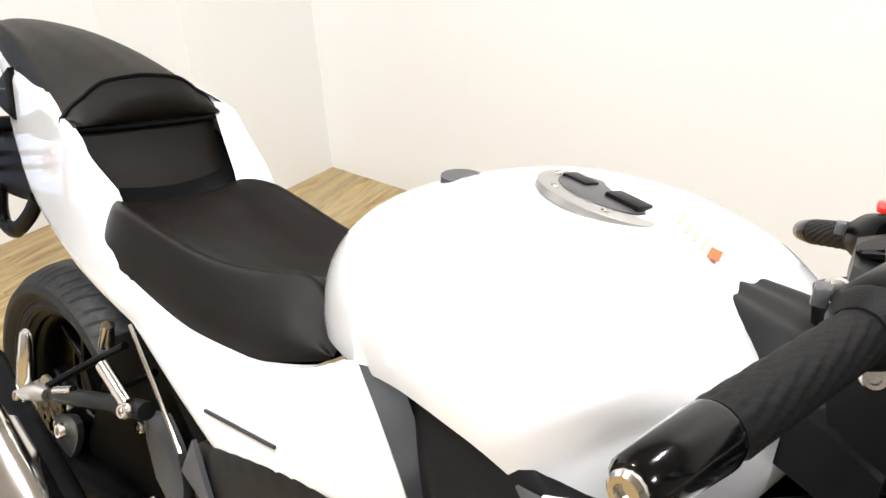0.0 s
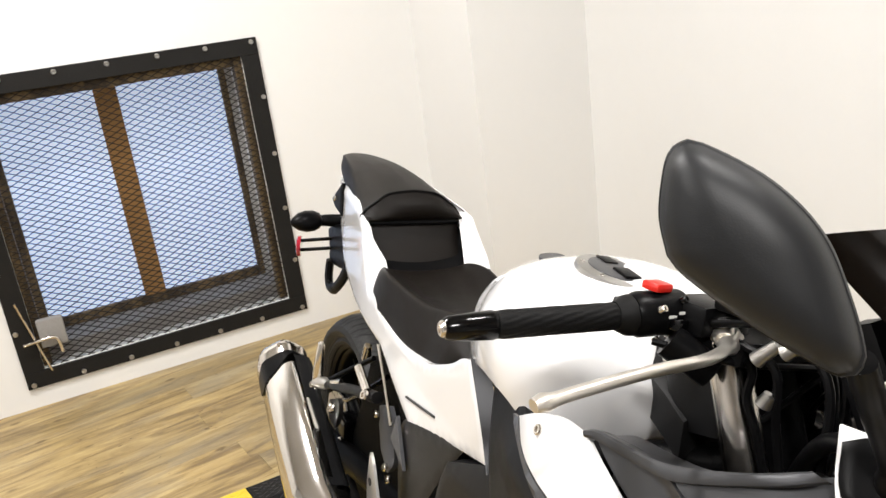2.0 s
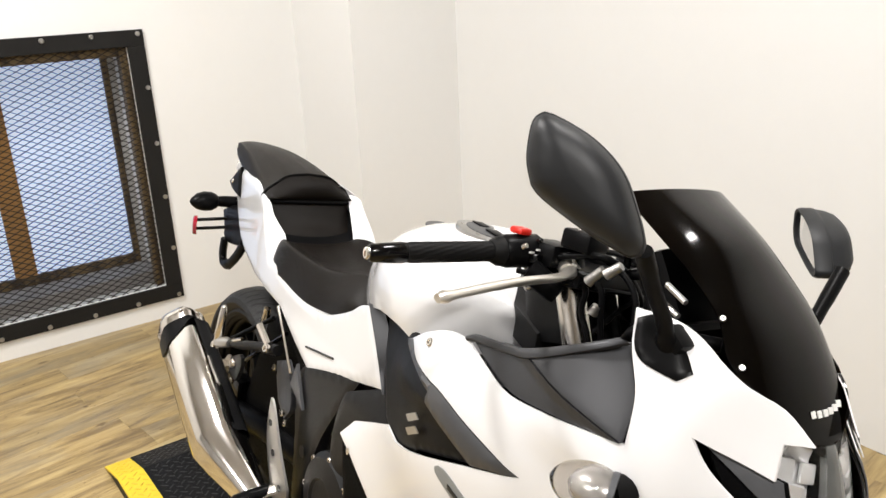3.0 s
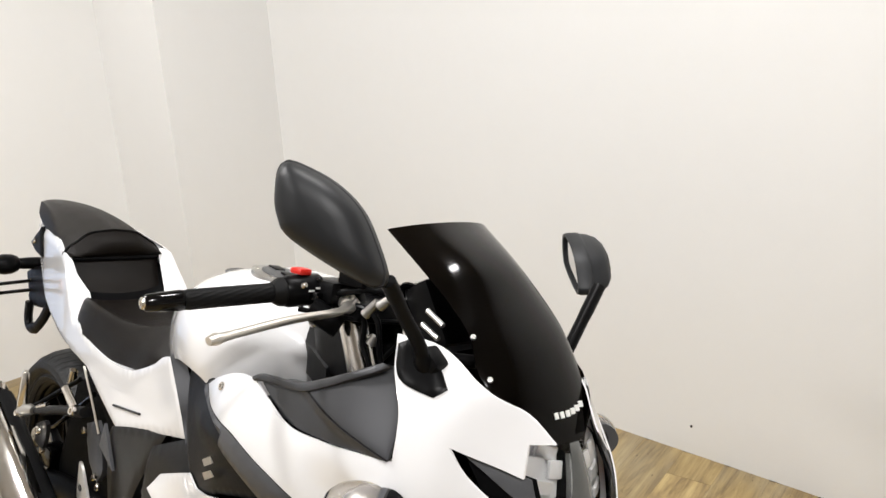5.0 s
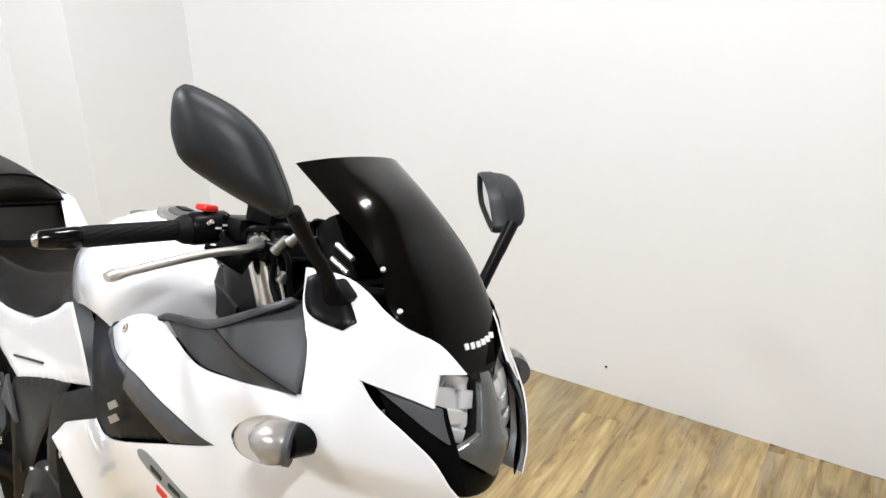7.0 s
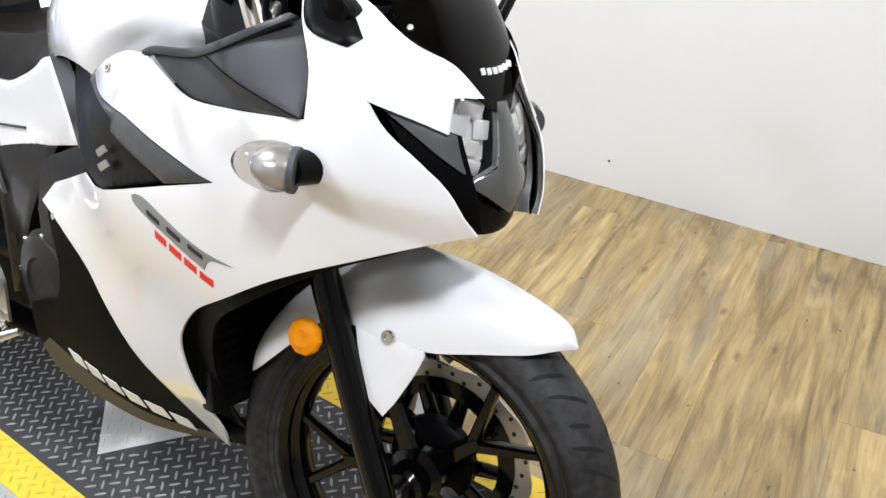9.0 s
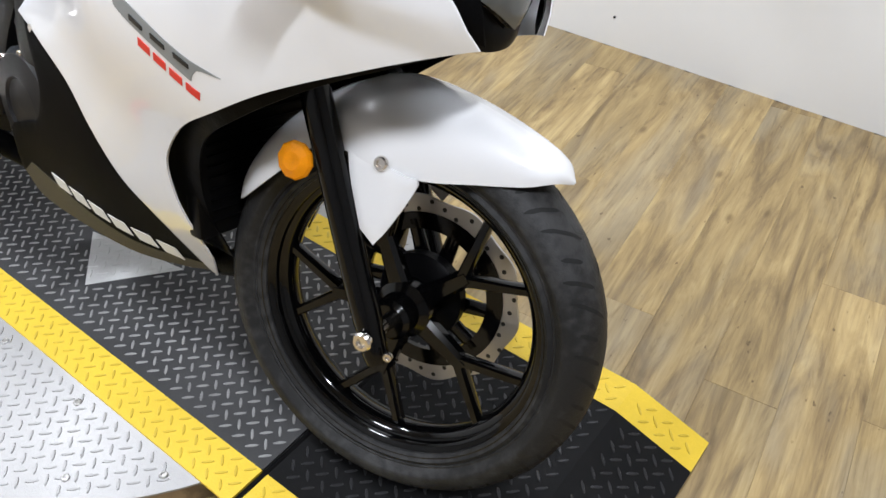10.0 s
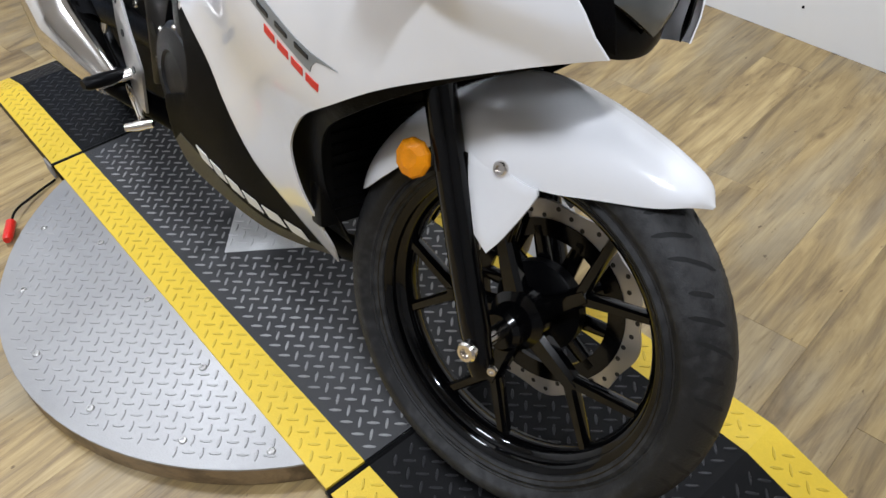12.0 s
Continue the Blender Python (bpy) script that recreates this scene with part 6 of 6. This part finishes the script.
part("chain_guard", sheet_bm([(-0.95, 0.40, 1), (-1.20, 0.43), (-1.48, 0.425), (-1.60, 0.39, 1), (-1.60, 0.36, 1), (-1.45, 0.385), (-1.2, 0.385), (-0.95, 0.36, 1)], lambda x, z: Vector((x, 0.10, z)), 0.012, 0.02, 0.002, Vector((0, -1, 0))), BLACKP, bike, "black chain guard")
part("hugger", loft_bm([[Vector((RW.x + 0.296 * math.cos(a), RW.y + y, RW.z + 0.296 * math.sin(a) - 0.5 * y * y)) for y in (-0.078, -0.05, 0, 0.05, 0.078)] for a in [radians(5 + 5 * i) for i in range(8)]], False, False), BLACKP, bike, "black rear hugger")
part("rear_spring", tube_bm([Vector((-0.96 - 0.02 * i / 80, 0.028 * math.cos(i * 0.6), 0.36 + 0.20 * i / 80)) + Vector((0.028 * math.sin(i * 0.6), 0, 0)) for i in range(81)], 0.006, 8), SPRINGY, bike, "yellow rear spring")

# -- exhaust
E0, E1 = Vector((-1.365, -0.259, 0.478)), Vector((-0.965, -0.258, 0.300))
ax = (E1 - E0).normalized()


def muffler_ring(f, r, tall=1.18, n=28):
    """A cross-section of the muffler: six flat sides with rounded corners."""
    c = E0 + (E1 - E0) * f
    up = Vector((0, 0, 1))
    up = (up - ax * up.dot(ax)).normalized()
    sd = ax.cross(up)
    flat = lambda a: r * min(1.0, 0.925 / math.cos((a + math.pi / 6) % (math.pi / 3) - math.pi / 6))
    return [c + sd * (flat(2 * math.pi * i / n) * math.cos(2 * math.pi * i / n)) + up * (flat(2 * math.pi * i / n) * tall * math.sin(2 * math.pi * i / n)) for i in range(n)]


muf = part("muffler", loft_bm([muffler_ring(f, r) for f, r in ((0.10, 0.052), (0.12, 0.055), (0.55, 0.057), (0.78, 0.056))] + [[q + Vector((0.4, 0, 0.9)) * lift + Vector((0, lift, 0)) for q in muffler_ring(f, r)] for f, r, lift in ((0.80, 0.0555, 0.0), (0.93, 0.046, 0.008), (1.06, 0.036, 0.017), (1.16, 0.027, 0.024))]), MUFS, bike, "polished steel muffler with flat sides")
wedge = [[muffler_ring(0.040 + g * (0.010 + 0.115 * max(0.0, math.cos(2 * math.pi * k / 28 - 0.3)) ** 1.3), r)[k] for k in range(28)] for g, r in ((-0.02, 0.050), (0.0, 0.0562), (0.5, 0.0567), (1.0, 0.0572), (1.02, 0.053))]
part("muffler_band", loft_bm(wedge), BLACKP, muf, "black wedge-shaped muffler band")
part("muffler_end", loft_bm([muffler_ring(f, r) for f, r in ((0.052, 0.0535), (0.0, 0.0560), (-0.022, 0.0555), (-0.050, 0.049), (-0.066, 0.041), (-0.070, 0.030), (-0.055, 0.026), (-0.045, 0.002))]), STEEL, muf, "polished bronze-tinted end cap")
for k in (-0.35, 0.2):
    part("end_screw", bolt_bm(muffler_ring(-0.005, 0.056)[int(9 + 8 * k)], (0.0, -0.6, 0.8), 0.0045, 0.004), STEEL, muf)
part("heat_shield", loft_bm([[muffler_ring(f, 0.0615 if 9 < i < 15 else 0.056)[i] for i in range(8, 17)] for f in (0.06, 0.075, 0.3, 0.6, 0.80, 0.82)], False, False), GUARDP, muf, "satin dark grey heat shield")
part("exhaust_pipe", tube_bm(curve([E1 + ax * 0.06 + Vector((0, 0.02, 0.02)), E1 + Vector((0.085, 0.06, -0.035)), Vector((-0.86, -0.12, 0.20)), Vector((-0.62, -0.06, 0.185)), Vector((-0.45, -0.05, 0.18)), Vector((-0.30, -0.04, 0.24)), Vector((-0.27, -0.04, 0.40))], 6), 0.022, 16), ENGINE, muf, "blackened exhaust pipe")
part("hanger", sheet_bm([(-1.145, 0.492, 1), (-1.092, 0.516), (-1.080, 0.500), (-1.092, 0.470), (-1.108, 0.450, 1), (-1.150, 0.452, 1)], lambda x, z: Vector((x, -0.216, z)), 0.008, 0.010, 0.002, Vector((0, 1, 0))), GUARDP, muf, "dark grey hanger plate")
part("hanger_bolt", bolt_bm((-1.113, -0.217, 0.489), (0, -1, 0.2), 0.010, 0.008), STEEL, muf, "bright hanger bolt")

# -- footpegs and brackets
def peg_set(s):
    br = part("passenger_bracket", tube_bm(curve([(-0.990, s * 0.172, 0.560), (-1.06, s * 0.190, 0.545), (-1.12, s * 0.204, 0.528), (-1.175, s * 0.214, 0.512)], 5), [0.014] * 4 + [0.0125] * 8 + [0.010] * 4, 12, 0.8), GUARDP, bike, "dark grey passenger peg bracket")
    part("bracket_arm", tube_bm(curve([(-1.165, s * 0.210, 0.524), (-1.125, s * 0.180, 0.560), (-1.075, s * 0.152, 0.600)], 5), 0.0065, 10, 0.8), BLACKP, br)
    part("passenger_peg", tube_bm([(-1.206, s * 0.224, 0.493), (-1.203, s * 0.225, 0.515), (-1.193, s * 0.224, 0.555), (-1.186, s * 0.223, 0.592), (-1.185, s * 0.223, 0.597)], [0.010, 0.0135, 0.012, 0.0085, 0.004], 14, 0.8), STEEL, br, "folded-up polished passenger peg")
    part("peg_joint", tube_bm([(-1.150, s * 0.218, 0.521), (-1.165, s * 0.220, 0.518), (-1.200, s * 0.226, 0.506)], [0.008, 0.0125, 0.011], 12), ALU, br)
    part("joint_pin", tube_bm([(-1.140, s * 0.212, 0.530), (-1.105, s * 0.205, 0.545)], 0.0055, 10), STEEL, br)
    part("joint_bolt", bolt_bm((-1.204, s * 0.232, 0.500), (0, s, 0.3), 0.008, 0.006), STEEL, br)
    part("stub", tube_bm([(-1.068, s * 0.184, 0.588), (-1.008, s * 0.186, 0.566)], 0.0085, 12), STEEL, br, "bright pivot sleeve")
    part("stub_bolt", bolt_bm((-1.002, s * 0.190, 0.562), (0.2, s, 0.3), 0.0095, 0.008), STEEL, br)
    part("stub", tube_bm([(-1.138, s * 0.146, 0.572), (-1.128, s * 0.147, 0.605)], [0.010, 0.008], 10), STEEL, br)
    heel = part("heel_guard", sheet_bm([(-0.945, 0.480, 1), (-0.928, 0.470), (-0.875, 0.405), (-0.815, 0.345, 1), (-0.80, 0.27, 1), (-0.85, 0.27, 1), (-0.920, 0.36), (-0.945, 0.42)], lambda x, z: Vector((x, s * (0.198 + 0.05 * (0.5 - z)), z)), 0.005, 0.012, 0.002, Vector((0, -s, 0))), ALU, bike, "cast aluminium heel guard")
    for x, z in ((-0.925, 0.435), (-0.895, 0.385), (-0.845, 0.335)):
        part("guard_hole", lathe_bm([(0.007, 0), (0.0072, 0.0012), (0.001, 0.0012)], 14, pose(x, s * (0.198 + 0.05 * (0.5 - z)), z, 0, 0, 0 if s > 0 else 180)), BLACKD, heel)
    part("rider_peg", tube_bm([(-0.875, s * 0.215, 0.318), (-0.866, s * 0.25, 0.317), (-0.858, s * 0.285, 0.316), (-0.856, s * 0.294, 0.316)], [0.012, 0.0150, 0.0145, 0.010], 14, 0.75), BLACKP, heel, "black rubber footpeg")
    part("peg_mount", tube_bm([(-0.868, s * 0.196, 0.322), (-0.872, s * 0.222, 0.314), (-0.864, s * 0.270, 0.303)], [0.016, 0.013, 0.008], 12, 0.7), STEEL, heel, "polished footpeg mount")
    part("pedal", tube_bm(curve([(-0.880, s * 0.212, 0.290), (-0.84, s * 0.214, 0.282), (-0.795, s * 0.220, 0.274), (-0.772, s * 0.224, 0.270)], 5), [0.0065] * 14 + [0.008, 0.008], 12), STEEL, heel, "bright foot pedal")
    part("pedal_pad", tube_bm([(-0.752, s * 0.212, 0.274), (-0.766, s * 0.232, 0.267), (-0.780, s * 0.252, 0.261)], [0.0075, 0.0095, 0.0075], 12), STEEL, heel, "bright ribbed pedal tip")


peg_set(-1)
peg_set(1)
part("side_stand", tube_bm([(-0.80, 0.13, 0.24), (-0.86, 0.235, 0.02), (-0.87, 0.255, -0.048)], [0.013, 0.012, 0.011], 12), BLACKP, bike, "black side stand")

# -- tail light, number-plate holder and rear indicators
hold = part("plate_holder", sheet_bm([(-1.64, 0.716, 1), (-1.56, 0.745), (-1.47, 0.755, 1), (-1.45, 0.66, 1), (-1.53, 0.645), (-1.612, 0.636, 1)], lambda x, z: Vector((x, -0.092, z)), 0.15, 0.014, 0.004, Vector((0, 1, 0))), BLACKP, bike, "black number-plate holder")
part("holder_hook", tube_bm(curve([(-1.600, -0.092, 0.645), (-1.602, -0.094, 0.605), (-1.585, -0.094, 0.582), (-1.54, -0.094, 0.592), (-1.49, -0.092, 0.630), (-1.46, -0.090, 0.665)], 6), [0.015] * 18 + [0.013] * 13, 10, 0.7), BLACKP, hold, "black hooked bracket")
for s in (-1, 1):
    y = lambda v: v if s < 0 else -v - 0.03
    stem = part("rear_indicator", tube_bm([(-1.59, y(-0.05), 0.745), (-1.60, y(-0.10), 0.746), (-1.60, y(-0.128), 0.746)], [0.017, 0.015, 0.013], 14), BLACKP, hold, "black rear indicator on a stalk")
    rings = []
    for f, r in ((0.0, 0.012), (0.06, 0.022), (0.25, 0.029), (0.5, 0.030), (0.75, 0.024), (0.93, 0.012), (1.0, 0.002)):
        c = Vector((-1.598 + 0.025 * f, y(-0.120 - 0.080 * f), 0.747 + 0.002 * f))
        rings.append([c + Vector((r * 1.0 * math.cos(k * math.pi / 10), 0, r * 0.85 * math.sin(k * math.pi / 10))) for k in range(20)])
    part("indicator_shell", loft_bm(rings), BLACKP, stem)
    for z in (0.692, 0.668):
        part("reflector_stay", tube_bm([(-1.60, y(-0.09), z + 0.008), (-1.652, y(-0.152), z - 0.008)], 0.0045, 8), BLACKP, hold)
    part("red_reflector", lathe_bm([(0.026, -0.004), (0.026, 0.004), (0.022, 0.007), (0.001, 0.008)], 24, pose(-1.655, y(-0.156), 0.669, 0, 0, (20 if s > 0 else 160))), REDLENS, hold, "round dark red side reflector")
part("tail_light", loft_bm([[Vector((x, s * w, z)) for s, z in ((-1, z0), (1, z0), (1, z1), (-1, z1))] for x, w, z0, z1 in ((-1.715, 0.018, 0.845, 0.868), (-1.66, 0.040, 0.80, 0.855), (-1.58, 0.055, 0.76, 0.80))]), REDLENS, bike, "red tail light")
part("luggage_hook", sheet_bm([(-1.497, 0.856, 1), (-1.530, 0.835), (-1.574, 0.806, 1), (-1.545, 0.790), (-1.49, 0.780, 1)], lambda x, z: Vector((x, -0.102, z)), 0.008, 0.008, 0.002, Vector((0, 1, 0))), BLACKP, bike, "black luggage hook")
part("hook_bolt", bolt_bm((-1.536, -0.103, 0.814), (0, -1, 0.1), 0.006, 0.005), STEEL, bike)

# -- emblems and prints as plain shapes
def decal(name, pts, material, off, s=-1, label="", width=body_w, step=0.008):
    part(name, sheet_bm(pts, lambda x, z: Vector((x, far(s, x, width(x, z) + off), z)), 0.0015, step, 0.0, Vector((0, -s, 0))), material, bike, label)


for s in (-1, 1):
    decal("side_print", [(-0.291, 0.667), (-0.272, 0.679), (-0.20, 0.650), (-0.137, 0.6285, 1), (-0.165, 0.630), (-0.175, 0.615, 1), (-0.225, 0.637)], GREYD, 0.001, s, "grey name band without lettering")
    for k in range(3):
        x = -0.262 + 0.034 * k
        decal("print_bar", [(x, 0.665 - 0.011 * k, 1), (x + 0.020, 0.657 - 0.011 * k, 1), (x + 0.020, 0.652 - 0.011 * k, 1), (x, 0.659 - 0.011 * k, 1)], BLACKD, 0.0025, s)
    for k in range(4):
        x, z = -0.254 + 0.0235 * k, 0.641 - 0.0100 * k
        decal("red_bar", [(x, z, 1), (x + 0.018, z - 0.0075, 1), (x + 0.0155, z - 0.0175, 1), (x - 0.0025, z - 0.010, 1)], REDD, 0.001, s, "small red bar")
    for k in range(6):
        x, z = -0.635 + 0.043 * k, 0.262 - 0.0075 * k
        decal("belly_bar", [(x, z + 0.022, 1), (x + 0.032, z + 0.018, 1), (x + 0.036, z - 0.008, 1), (x + 0.004, z - 0.004, 1)], WHITED, -0.003, s, "white bar of a side mark")
    for dx, dz in ((0.0, 0.0), (0.006, -0.0165)):
        decal("emblem_piece", [(x + dx, z + dz, 1) for x, z in ((-0.379, 0.7055), (-0.352, 0.7205), (-0.340, 0.7160), (-0.367, 0.7005))], ALU, 0.0045, s, "bright metal emblem piece", step=0.005)
    # strip that paints the floor's reflection along the lower edge
    decal("belly_rim", [(-0.330, 0.236, 1), (-0.385, 0.222), (-0.45, 0.214), (-0.54, 0.226), (-0.62, 0.250), (-0.70, 0.275, 1), (-0.735, 0.245, 1), (-0.70, 0.198), (-0.56, 0.186), (-0.45, 0.188), (-0.38, 0.201), (-0.325, 0.224, 1)], BELLYR, -0.0045, s, "olive grey floor reflection painted on the belly pan's rim")
    decal("fairing_screw", [(-0.588, 0.545), (-0.582, 0.551), (-0.576, 0.545), (-0.582, 0.539)], STEEL, 0.001, s, step=0.003)
boards()
